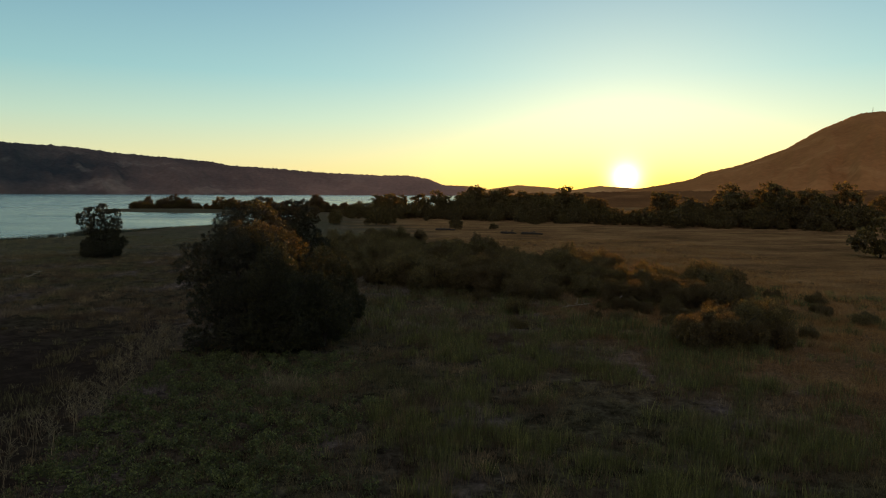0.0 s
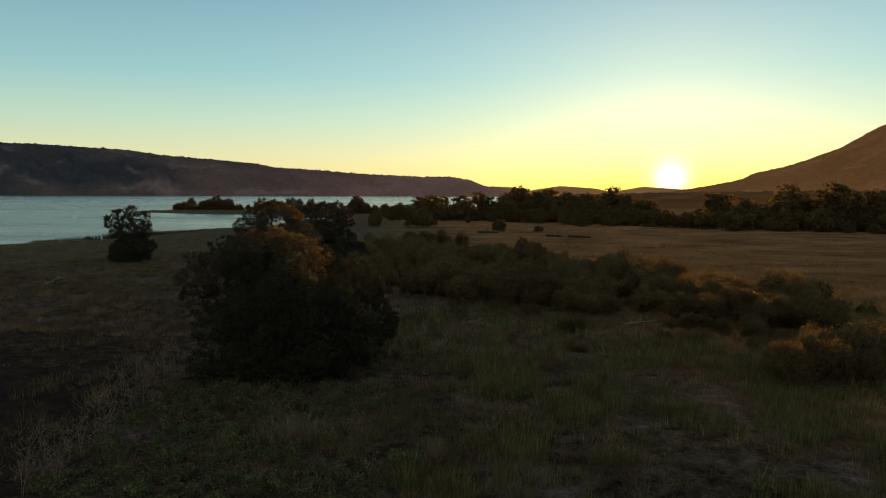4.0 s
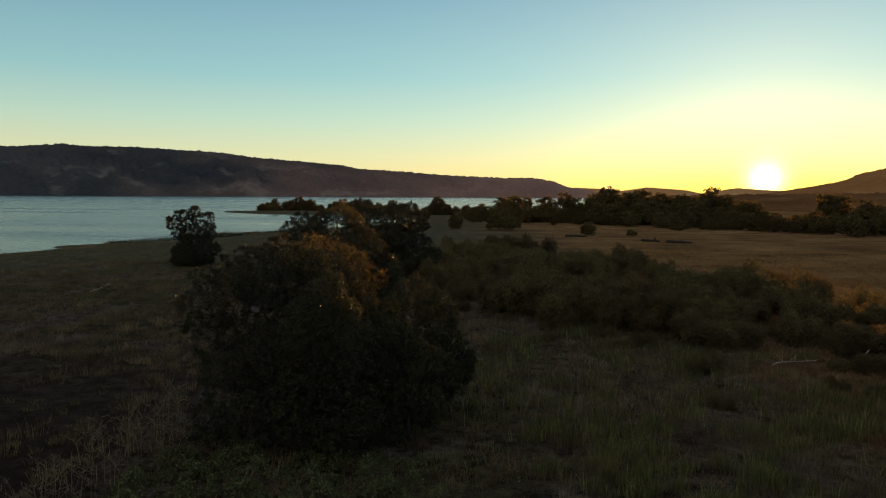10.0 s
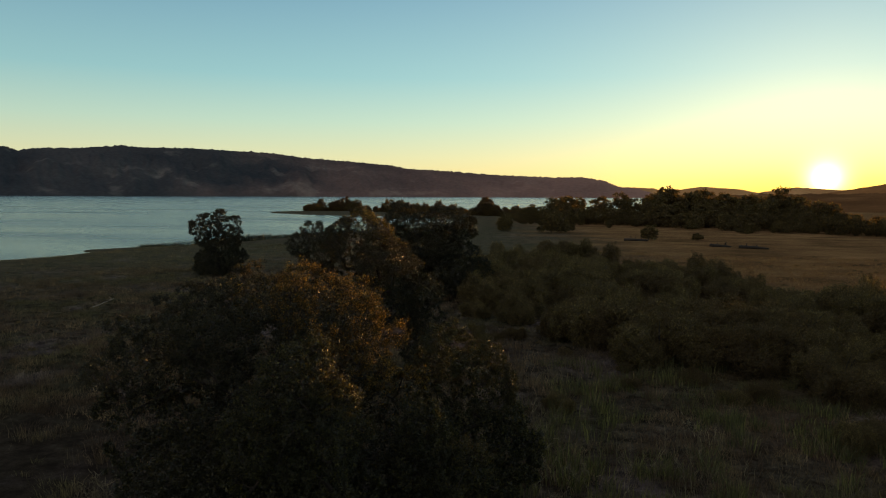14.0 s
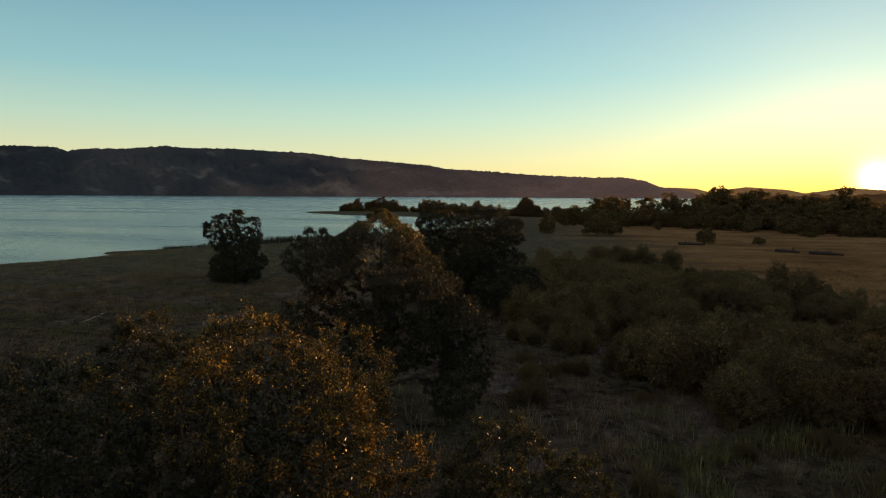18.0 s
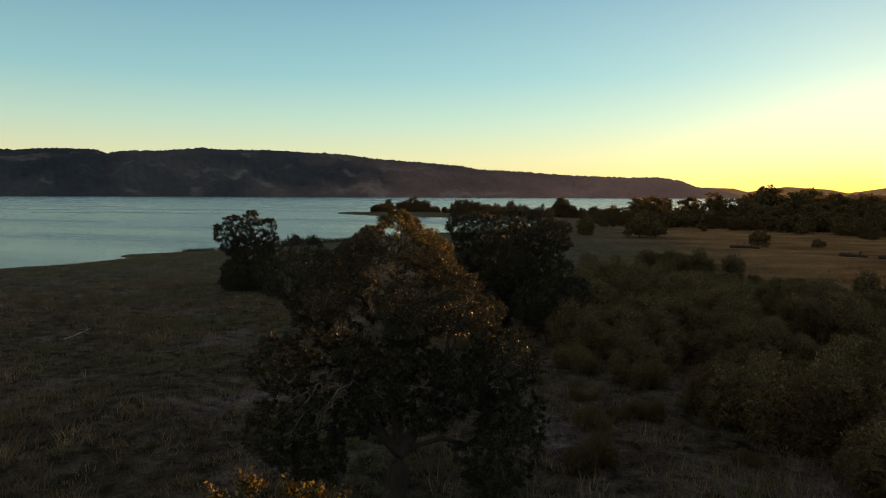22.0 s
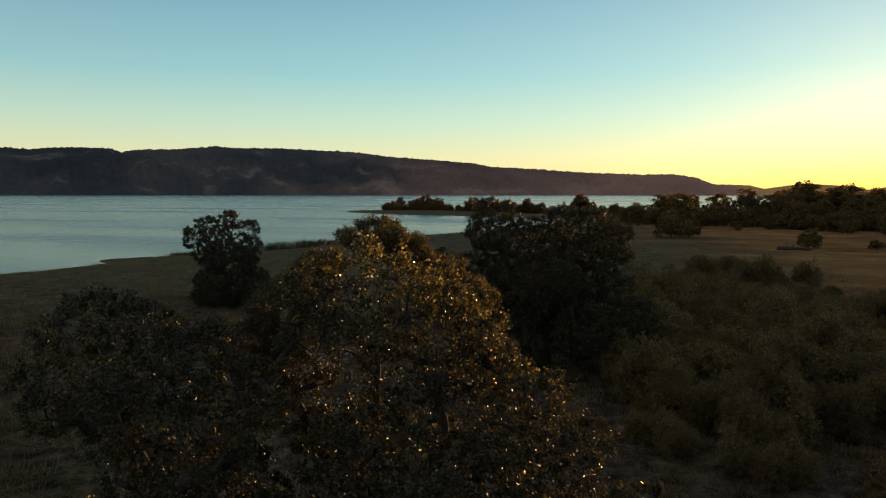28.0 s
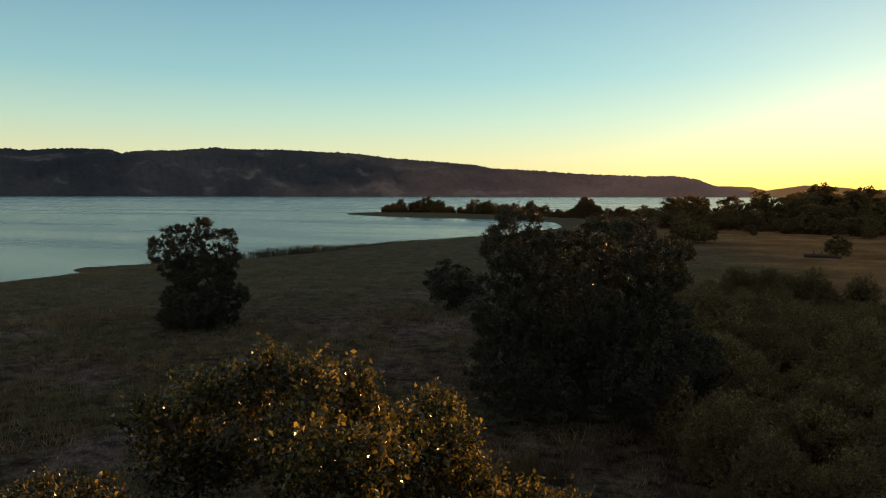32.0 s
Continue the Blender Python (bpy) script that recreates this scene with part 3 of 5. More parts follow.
    ok &= (np.arange(len(pts)) < first_n * sprays * per) | np.repeat(rng.uniform(size=many) < dome_share, per)
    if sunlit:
        # the highest leaves, and those towards the evening sun, have its light put into their colour
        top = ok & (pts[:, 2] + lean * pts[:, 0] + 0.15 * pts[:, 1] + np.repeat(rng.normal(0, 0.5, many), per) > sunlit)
        part("crown_top", mesh_from("crown_top", *leaves(rng, pts[top], blade[top], blade[top] * 0.64, 0.0, along[top]), golden or M_SUNLIT), ob, "golden leaves with the evening sun in their colour")
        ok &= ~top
    crown = [leaves(rng, pts[ok], blade[ok], blade[ok] * 0.64, 0.0, along[ok])]
    if fill:
        # the shaded inside of the crown
        lob = np.array(lobes, float)
        vol = lob[:, 3] * lob[:, 4] * lob[:, 5]
        pick = rng.choice(len(lob), fill, p=vol / vol.sum())
        d = rng.normal(size=(fill, 3)); d /= np.linalg.norm(d, axis=1)[:, None]
        p = lob[pick, :3] + d * rng.uniform(0, 0.66 ** 3, (fill, 1)) ** (1 / 3) * lob[pick, 3:]
        crown.append(leaves(rng, p[p[:, 2] > 0.3], leaf * 1.25, leaf * 0.85))
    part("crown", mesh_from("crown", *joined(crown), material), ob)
    return ob


def tree(name, meshes, x, y, z, label, category="tree", group="", turn=0.0, size=1.0):
    ob = thing(name, x, y, z, label, category, group, turn, size)
    part(meshes[0].name.split(".")[0], meshes[0], ob)
    part("crown", meshes[1], ob)
    return ob


# ---------------------------------------------------------------- the ground and the lake
WATER_Z = -0.5
LAND = [(-2000, -4800), (-400, -800), (-190, -100), (-150, 40), (-122, 110), (-106, 144), (-106, 156), (-113, 163), (-106, 172),
        (-97, 185), (-91.5, 214), (-89.5, 241), (-80, 262), (-72, 285), (-67, 315), (-67, 345), (-77, 385), (-94, 409),
        (-116, 420), (-157, 424), (-192, 438), (-224, 461), (-236, 482), (-222, 512), (-150, 516), (-60, 522), (60, 560),
        (150, 1500), (300, 4800), (4800, 4800), (4800, -4800)]


def shore_distance(x, y):
    """Metres to the shore line: above nought on land, below it in the lake."""
    p = np.stack([x, y], -1)[..., None, :]
    a = np.array(LAND, float); b = np.roll(a, -1, axis=0)
    ab = b - a
    t = np.clip(((p - a) * ab).sum(-1) / (ab ** 2).sum(-1), 0, 1)
    d = np.sqrt((((a + t[..., None] * ab) - p) ** 2).sum(-1)).min(-1)
    ya, yb, xa, xb = a[:, 1], b[:, 1], a[:, 0], b[:, 0]
    cross = ((ya > y[..., None]) != (yb > y[..., None])) & (x[..., None] < (xb - xa) * (y[..., None] - ya) / (yb - ya + 1e-12) + xa)
    return np.where(cross.sum(-1) % 2 == 1, d, -d)


def waves(x, y, scale, seed):
    """A smooth random relief from a few crossing waves."""
    rng = np.random.default_rng(seed)
    out = np.zeros_like(x, dtype=float)
    for k in range(9):
        a, f, ph = rng.uniform(0, math.pi * 2), rng.uniform(0.5, 2.2) / scale, rng.uniform(0, 7)
        out += np.sin((x * math.cos(a) + y * math.sin(a)) * f * 2 * math.pi + ph + 1.3 * np.sin((x * math.sin(a) - y * math.cos(a)) * f * 3 + ph)) / 9
    return out


def ground_z(x, y):
    x, y = np.asarray(x, float), np.asarray(y, float)
    d = shore_distance(x, y) + 1.6 * waves(x, y, 14, 5) + 0.7 * waves(x, y, 4, 6)
    near = np.exp(-((x / 400) ** 2 + ((y - 150) / 500) ** 2))
    bank = np.clip(d / 10.0, -1, 1)
    top = np.where(bank > 0, -0.5 + 0.5 * np.clip(bank * 1.6, 0, 1) ** 0.6, -0.5 + 2.5 * bank)
    hum = (0.32 * waves(x, y, 26, 1) + 0.16 * waves(x, y, 7, 2) + 0.09 * waves(x, y, 2.6, 3)) * near
    spit = 1.0 * np.exp(-((x + 165) / 62) ** 2 - ((y - 462) / 34) ** 2)
    return top + (hum + spit) * np.clip(bank, 0, 1)


def spaced(lo, hi, step, far):
    """Even steps in the middle, growing ones outwards to the far edge."""
    mid = list(np.arange(lo, hi + 1e-6, step))
    s, a = step, mid[-1]
    out = []
    while a < far:
        s *= 1.22; a += s; out.append(min(a, far))
    s, b = step, mid[0]
    back = []
    while b > -far:
        s *= 1.22; b -= s; back.append(max(b, -far))
    return np.array(back[::-1] + mid + out)


gx, gy = spaced(-245, 170, 1.35, 4800), spaced(14, 530, 1.45, 4800)
GX, GY = np.meshgrid(gx, gy, indexing="xy")
GZ = ground_z(GX, GY)
nx, ny = len(gx), len(gy)
ii, jj = np.meshgrid(np.arange(ny - 1), np.arange(nx - 1), indexing="ij")
q = ii * nx + jj
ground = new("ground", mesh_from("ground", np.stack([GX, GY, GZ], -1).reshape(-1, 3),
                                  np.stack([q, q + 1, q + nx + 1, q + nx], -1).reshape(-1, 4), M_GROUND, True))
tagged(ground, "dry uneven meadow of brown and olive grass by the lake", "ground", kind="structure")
water = new("water", mesh_from("water", [(-4800, -1500, WATER_Z), (1200, -1500, WATER_Z), (1200, 4800, WATER_Z), (-4800, 4800, WATER_Z)],
                               [(0, 1, 2, 3)], M_WATER))
tagged(water, "calm blue-grey lake water with faint wind streaks", "lake", kind="structure")


# ---------------------------------------------------------------- hills on the far shore
def hills(name, profile, shore, crest, material, label, seed, rough=1.0, back=250, step=0.07):
    """A range of hills: a skyline given as (bearing, height angle) seen from the meadow, with slopes, spurs and gullies."""
    prof = np.array(profile, float)
    az = np.arange(prof[0, 0], prof[-1, 0] + 1e-6, step)
    el = np.interp(az, prof[:, 0], prof[:, 1])
    k = np.array([0.25, 0.5, 0.25])
    el = np.convolve(np.pad(el, 1, mode="edge"), k, "valid")
    rows = 26
    s = np.r_[np.linspace(0, 1, rows), 1.35]
    A, S = np.meshgrid(np.radians(az), s, indexing="xy")
    near = np.interp(az, *np.array(shore, float).T)[None, :]
    far = np.interp(az, *np.array(crest, float).T)[None, :]
    R = near + (far - near) * np.minimum(S, 1) + back * np.maximum(0, S - 1) / 0.35
    X, Y = 5 + R * np.sin(A), 20 + R * np.cos(A)
    H = np.tan(np.radians(el))[None, :] * far + 12
    spur = waves(np.degrees(A) * 60, R * 0.25, 260, seed) * 0.9 + waves(np.degrees(A) * 60, R * 0.3, 90, seed + 1) * 0.4
    up = np.clip(S, 0, 1) ** (0.85 - 0.25 * spur * rough)
    Z = -3 + (H + 3) * up + H * 0.22 * rough * spur * np.clip(S, 0, 1) * np.clip(1 - S, 0, 1) * 2.2
    bumps = waves(np.degrees(A) * 60, R, 16, seed + 3) * 5 + waves(np.degrees(A) * 60, R, 45, seed + 4) * 5
    Z += bumps * np.clip(S * 1.2, 0, 1) * (S <= 1) * rough * np.clip(H / 150, 0.15, 1)
    # the ragged edge of the trees along the crest
    fringe = np.random.default_rng(seed + 7).gamma(1.2, 0.45, len(az)) * np.clip(waves(az * 60, az, 70, seed + 8) + 0.55, 0, 1.2)
    Z[-2] += 6.0 * np.convolve(np.pad(fringe, 2, mode="edge"), (0.12, 0.24, 0.28, 0.24, 0.12), "valid") * rough
    Z[-1] = H * 0.4
    n, m = Z.shape
    ii, jj = np.meshgrid(np.arange(n - 1), np.arange(m - 1), indexing="ij")
    f = ii * m + jj
    ob = new(name, mesh_from(name, np.stack([X, Y, Z], -1).reshape(-1, 3),
                             np.stack([f, f + 1, f + m + 1, f + m], -1).reshape(-1, 4), material, True))
    return tagged(ob, label, "hills", kind="structure")


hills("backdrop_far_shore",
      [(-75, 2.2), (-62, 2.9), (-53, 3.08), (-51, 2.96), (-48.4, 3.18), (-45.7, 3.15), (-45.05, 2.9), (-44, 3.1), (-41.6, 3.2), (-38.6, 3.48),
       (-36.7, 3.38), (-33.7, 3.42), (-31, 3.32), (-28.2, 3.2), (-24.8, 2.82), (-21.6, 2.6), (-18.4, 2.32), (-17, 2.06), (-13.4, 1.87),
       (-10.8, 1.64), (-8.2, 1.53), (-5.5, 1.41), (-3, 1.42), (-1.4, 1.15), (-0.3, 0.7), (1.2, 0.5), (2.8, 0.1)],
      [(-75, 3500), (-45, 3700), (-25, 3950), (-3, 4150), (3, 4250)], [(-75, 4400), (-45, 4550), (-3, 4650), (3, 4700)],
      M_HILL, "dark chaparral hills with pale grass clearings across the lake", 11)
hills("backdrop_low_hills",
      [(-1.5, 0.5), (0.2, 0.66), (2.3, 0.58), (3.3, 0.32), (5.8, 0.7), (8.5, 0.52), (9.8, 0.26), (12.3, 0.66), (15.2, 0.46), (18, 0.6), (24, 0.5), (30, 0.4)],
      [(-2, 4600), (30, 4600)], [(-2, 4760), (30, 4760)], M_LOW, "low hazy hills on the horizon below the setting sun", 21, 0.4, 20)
hills("backdrop_foothill",
      [(6, 0.02), (10, 0.08), (14, 0.15), (18, 0.24), (22, 0.26), (26, 0.32), (31, 0.34), (38, 0.3), (50, 0.3), (70, 0.2)],
      [(6, 620), (70, 620)], [(6, 900), (70, 900)], M_FOOT, "dark wooded rise at the foot of the mountain", 41, 0.5, 60)
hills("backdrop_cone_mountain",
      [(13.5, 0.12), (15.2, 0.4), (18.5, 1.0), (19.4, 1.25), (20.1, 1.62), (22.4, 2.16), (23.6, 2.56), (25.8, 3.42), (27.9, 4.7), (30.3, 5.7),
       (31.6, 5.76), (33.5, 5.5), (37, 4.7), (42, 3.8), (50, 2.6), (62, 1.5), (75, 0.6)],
      [(13, 2600), (75, 2600)], [(13, 3900), (75, 3900)], M_CONE, "broad wooded volcanic mountain, brown with sun haze in its colour", 31, 0.55)


# ---------------------------------------------------------------- the oaks the camera flies over
def on_sheet(x, y):
    """The height of the ground sheet itself."""
    x, y = np.asarray(x, float), np.asarray(y, float)
    i = np.clip(np.searchsorted(gx, x) - 1, 0, nx - 2)
    j = np.clip(np.searchsorted(gy, y) - 1, 0, ny - 2)
    fx, fy = (x - gx[i]) / (gx[i + 1] - gx[i]), (y - gy[j]) / (gy[j + 1] - gy[j])
    return (GZ[j, i] * (1 - fx) + GZ[j, i + 1] * fx) * (1 - fy) + (GZ[j + 1, i] * (1 - fx) + GZ[j + 1, i + 1] * fx) * fy


def stand(x, y, sink=0.06):
    return float(on_sheet(x, y)) - sink


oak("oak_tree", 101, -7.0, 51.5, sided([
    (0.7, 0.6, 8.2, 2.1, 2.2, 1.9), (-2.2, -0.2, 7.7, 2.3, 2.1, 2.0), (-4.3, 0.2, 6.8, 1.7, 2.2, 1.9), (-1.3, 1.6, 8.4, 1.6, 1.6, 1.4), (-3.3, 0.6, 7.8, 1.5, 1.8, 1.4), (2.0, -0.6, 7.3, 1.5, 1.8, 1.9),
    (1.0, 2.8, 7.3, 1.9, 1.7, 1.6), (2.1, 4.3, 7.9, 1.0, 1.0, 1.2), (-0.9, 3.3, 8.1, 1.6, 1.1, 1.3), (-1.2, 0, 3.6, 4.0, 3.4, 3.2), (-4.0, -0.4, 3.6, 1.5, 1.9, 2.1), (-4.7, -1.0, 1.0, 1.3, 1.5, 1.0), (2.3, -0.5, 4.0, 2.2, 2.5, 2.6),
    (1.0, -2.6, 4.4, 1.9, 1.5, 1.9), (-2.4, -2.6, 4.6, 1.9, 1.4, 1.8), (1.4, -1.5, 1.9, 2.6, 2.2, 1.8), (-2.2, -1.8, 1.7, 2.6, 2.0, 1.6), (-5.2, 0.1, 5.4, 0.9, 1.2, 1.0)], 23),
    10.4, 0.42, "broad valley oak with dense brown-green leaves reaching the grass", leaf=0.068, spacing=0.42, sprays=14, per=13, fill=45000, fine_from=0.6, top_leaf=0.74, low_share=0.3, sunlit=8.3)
young = dict(group="young oaks", leaf=0.08, spacing=0.36, sprays=9, per=13, material=M_YOUNG, bough=0.6, low_share=0.5, top_leaf=0.75)
oak("oak_sapling", 106, -2.2, 55.9, sided([
    (-0.7, 0, 5.8, 1.2, 1.3, 1.5), (0.8, -0.2, 5.2, 1.2, 1.3, 1.5), (1.5, 0, 2.6, 1.4, 1.6, 2.1), (-0.8, -0.4, 2.8, 1.7, 1.6, 2.4), (0.4, -0.8, 1.6, 1.6, 1.4, 1.5)], 23),
    7.3, 0.16, "young bushy oak, greener than the big one beside it", fill=7000, **young)
oak("oak_sapling", 107, -4.9, 47.6, sided([
    (-0.1, 0, 7.3, 1.1, 1.2, 1.3), (-1.0, 0, 5.9, 1.2, 1.3, 1.3), (0.8, 0, 6.0, 1.2, 1.3, 1.4), (0, 0, 4.2, 2.0, 1.8, 1.8), (-1.0, 0.2, 2.3, 1.5, 1.5, 1.7), (1.0, 0, 2.4, 1.6, 1.6, 1.8)], 23),
    8.6, 0.18, "slender young oak, yellow-green, in front of the broad oak", fill=9000, **young)
oak("oak_sapling", 108, -1.8, 50.9, sided([
    (-0.5, 0, 4.9, 1.1, 1.2, 1.2), (0.7, 0.1, 3.8, 1.1, 1.2, 1.3), (0.7, 0, 1.8, 1.2, 1.3, 1.4), (-0.8, -0.2, 2.4, 1.5, 1.4, 2.0)], 23),
    6.1, 0.13, "low bushy young oak, dull green, in the tall grass", fill=6000, **young)

# the open dome of leaf clumps over the bent upper limbs of the second oak
dome = [(-0.9, 1.95, 11.12, 0.3, 0.4, 0.24), (-0.5, 1.95, 11.14, 0.2, 0.3, 0.32), (-1.26, 1.95, 11.0, 0.3, 0.4, 0.22), (-0.3, 1.7, 11.1, 0.2, 0.3, 0.24),
        (-0.27, 2.37, 10.73, 0.34, 0.42, 0.29), (0.02, 2.46, 10.39, 0.34, 0.42, 0.34), (0.19, 2.54, 10.06, 0.29, 0.42, 0.34), (0.17, 2.46, 9.57, 0.29, 0.42, 0.29),
        (-0.52, 2.71, 10.73, 0.42, 0.42, 0.34), (0.61, 2.63, 9.61, 0.34, 0.5, 0.29),
        (0.99, 2.71, 9.27, 0.42, 0.59, 0.38), (1.24, 2.54, 8.73, 0.59, 0.76, 0.5), (-1.95, 1.53, 9.9, 0.42, 0.59, 0.36), (-2.35, 2.0, 10.2, 0.4, 0.45, 0.26), (0.45, 2.5, 10.35, 0.42, 0.45, 0.32), (0.85, 2.6, 9.95, 0.45, 0.5, 0.36), (-1.7, 1.5, 10.45, 0.42, 0.5, 0.3), (-2.54, 1.45, 9.57, 0.67, 0.76, 0.59),
        (-2.87, 1.2, 8.9, 0.76, 0.84, 0.59)]
bent = [(-1, [(-0.25, 0.4, 4.6), (-0.5, 1.0, 6.4), (-0.75, 1.7, 8.1), (-0.88, 2.0, 9.57)]),
        (0, [(-0.82, 2.02, 9.84), (-0.86, 2.04, 10.07), (-0.99, 2.0, 10.21), (-1.15, 1.95, 10.21), (-1.36, 1.91, 10.12), (-1.53, 1.87, 10.04)]),
        (0, [(-0.79, 2.06, 9.86), (-0.73, 2.11, 10.09), (-0.75, 2.12, 10.28), (-0.72, 2.16, 10.53)]),
        (0, [(-0.74, 2.12, 9.9), (-0.54, 2.19, 10.11), (-0.37, 2.25, 10.17), (-0.19, 2.29, 10.11), (-0.02, 2.37, 9.95), (0.13, 2.46, 9.65)]),
        (0, [(-1.04, 1.95, 9.69), (-1.19, 1.91, 9.9), (-1.22, 1.95, 10.24)]),
        (2, [(-0.56, 2.25, 10.7)]),
        (-1, [(-0.8, -0.3, 3.2), (-1.6, -0.6, 4.7), (-2.2, -1.0, 6.5), (-2.7, -1.5, 8.4)]),
        (-1, [(0.7, 0.4, 3.2), (1.4, 0.8, 4.7), (2.0, 0.9, 6.4), (2.2, 0.6, 7.6)]),
        (-1, [(0.8, 0.35, 2.45), (1.6, 0.7, 2.7), (2.5, 1.0, 2.4), (3.2, 1.3, 2.7)])]
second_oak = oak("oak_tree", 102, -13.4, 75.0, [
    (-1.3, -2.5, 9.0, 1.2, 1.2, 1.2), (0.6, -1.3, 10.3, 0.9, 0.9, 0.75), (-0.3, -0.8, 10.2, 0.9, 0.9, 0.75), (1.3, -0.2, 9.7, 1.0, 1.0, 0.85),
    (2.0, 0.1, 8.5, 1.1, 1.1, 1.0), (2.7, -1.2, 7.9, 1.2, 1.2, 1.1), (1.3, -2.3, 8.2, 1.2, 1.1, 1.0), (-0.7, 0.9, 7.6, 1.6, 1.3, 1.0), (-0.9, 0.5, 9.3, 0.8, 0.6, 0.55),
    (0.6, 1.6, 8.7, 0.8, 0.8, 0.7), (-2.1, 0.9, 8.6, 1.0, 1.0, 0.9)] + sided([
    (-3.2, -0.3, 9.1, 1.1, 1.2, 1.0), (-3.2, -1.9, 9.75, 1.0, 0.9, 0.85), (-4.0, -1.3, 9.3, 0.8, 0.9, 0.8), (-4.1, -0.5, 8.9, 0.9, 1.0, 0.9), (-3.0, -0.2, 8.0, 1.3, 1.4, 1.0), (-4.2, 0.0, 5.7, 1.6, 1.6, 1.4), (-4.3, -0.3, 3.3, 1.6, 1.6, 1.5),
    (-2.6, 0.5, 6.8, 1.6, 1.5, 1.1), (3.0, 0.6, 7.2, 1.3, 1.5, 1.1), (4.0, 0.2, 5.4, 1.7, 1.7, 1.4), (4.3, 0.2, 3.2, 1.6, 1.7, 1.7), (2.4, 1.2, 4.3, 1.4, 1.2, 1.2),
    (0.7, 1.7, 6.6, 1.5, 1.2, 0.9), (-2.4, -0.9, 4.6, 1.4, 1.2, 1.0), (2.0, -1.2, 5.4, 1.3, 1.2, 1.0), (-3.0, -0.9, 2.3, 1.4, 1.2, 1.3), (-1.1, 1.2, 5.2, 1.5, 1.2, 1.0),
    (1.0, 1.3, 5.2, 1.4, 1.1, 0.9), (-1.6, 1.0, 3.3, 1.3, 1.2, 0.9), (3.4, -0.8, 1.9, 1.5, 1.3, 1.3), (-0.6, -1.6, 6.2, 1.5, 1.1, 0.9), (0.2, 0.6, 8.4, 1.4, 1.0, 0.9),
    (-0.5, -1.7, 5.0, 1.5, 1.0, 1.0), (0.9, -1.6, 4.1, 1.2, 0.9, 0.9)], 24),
    10.6, 0.4, "tall open valley oak with forked trunk and sunlit gold leaf tips", leaf=0.062, spacing=0.4, sprays=12, per=13, top_leaf=0.8, bough=0.66, open_share=0.14, fine_from=0.68, sunlit=10.5, lean=0.35, golden=M_SUNLIT_OLIVE, fill=26000, low_share=0.55, limbs=bent, dome=dome, fork=0.2)

rng_dead = np.random.default_rng(150)
for a, b, c, e in (((-0.4, 0.0, 4.2), (-1.0, -1.7, 5.3), (-1.8, -2.9, 5.4), (-2.9, -3.3, 4.6)), ((-1.0, -1.7, 5.3), (-1.1, -2.7, 5.2), (-1.4, -3.2, 4.5), (-1.6, -3.3, 3.8)),
                   ((-1.8, -2.9, 5.4), (-2.2, -3.1, 4.7), (-2.3, -3.4, 4.1), (-2.6, -3.4, 3.5))):
    bend = [np.array(a)]
    for u, v in ((a, b), (b, c), (c, e)):
        bend += [np.array(u) * (1 - f) + np.array(v) * f + rng_dead.normal(0, 0.09, 3) * (f < 1) for f in (0.33, 0.66, 1.0)]
    bare = [tube(bend, np.linspace(0.036, 0.008, len(bend)), 5)]
    for _ in range(7):
        f = rng_dead.uniform(0.2, 1.0)
        p = np.array(b) * (1 - f) + np.array(c) * f if rng_dead.uniform() < 0.5 else np.array(c) * (1 - f) + np.array(e) * f
        q = p + rng_dead.normal(0, 0.35, 3) + (0, -0.15, -0.1)
        bare.append(tube([p, (p + q) / 2 + rng_dead.normal(0, 0.06, 3), q], [0.012, 0.009, 0.004], 4))
    part("dead_limb", mesh_from("dead_limb", *joined(bare), M_GREY, True), second_oak, "bare grey dead limb")

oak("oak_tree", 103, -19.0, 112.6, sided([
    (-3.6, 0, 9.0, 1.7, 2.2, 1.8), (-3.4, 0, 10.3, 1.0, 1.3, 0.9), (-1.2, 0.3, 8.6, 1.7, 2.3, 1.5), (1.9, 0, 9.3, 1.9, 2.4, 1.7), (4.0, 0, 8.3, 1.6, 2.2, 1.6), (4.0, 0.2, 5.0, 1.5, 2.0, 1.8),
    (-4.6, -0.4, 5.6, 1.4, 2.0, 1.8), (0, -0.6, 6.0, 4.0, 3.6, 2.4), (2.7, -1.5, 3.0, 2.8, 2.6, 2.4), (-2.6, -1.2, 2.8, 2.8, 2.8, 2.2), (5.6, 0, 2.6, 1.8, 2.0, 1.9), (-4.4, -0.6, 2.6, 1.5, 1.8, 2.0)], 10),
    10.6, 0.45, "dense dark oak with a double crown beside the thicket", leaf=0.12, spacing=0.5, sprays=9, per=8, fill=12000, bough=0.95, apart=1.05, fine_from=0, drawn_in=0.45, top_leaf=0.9)
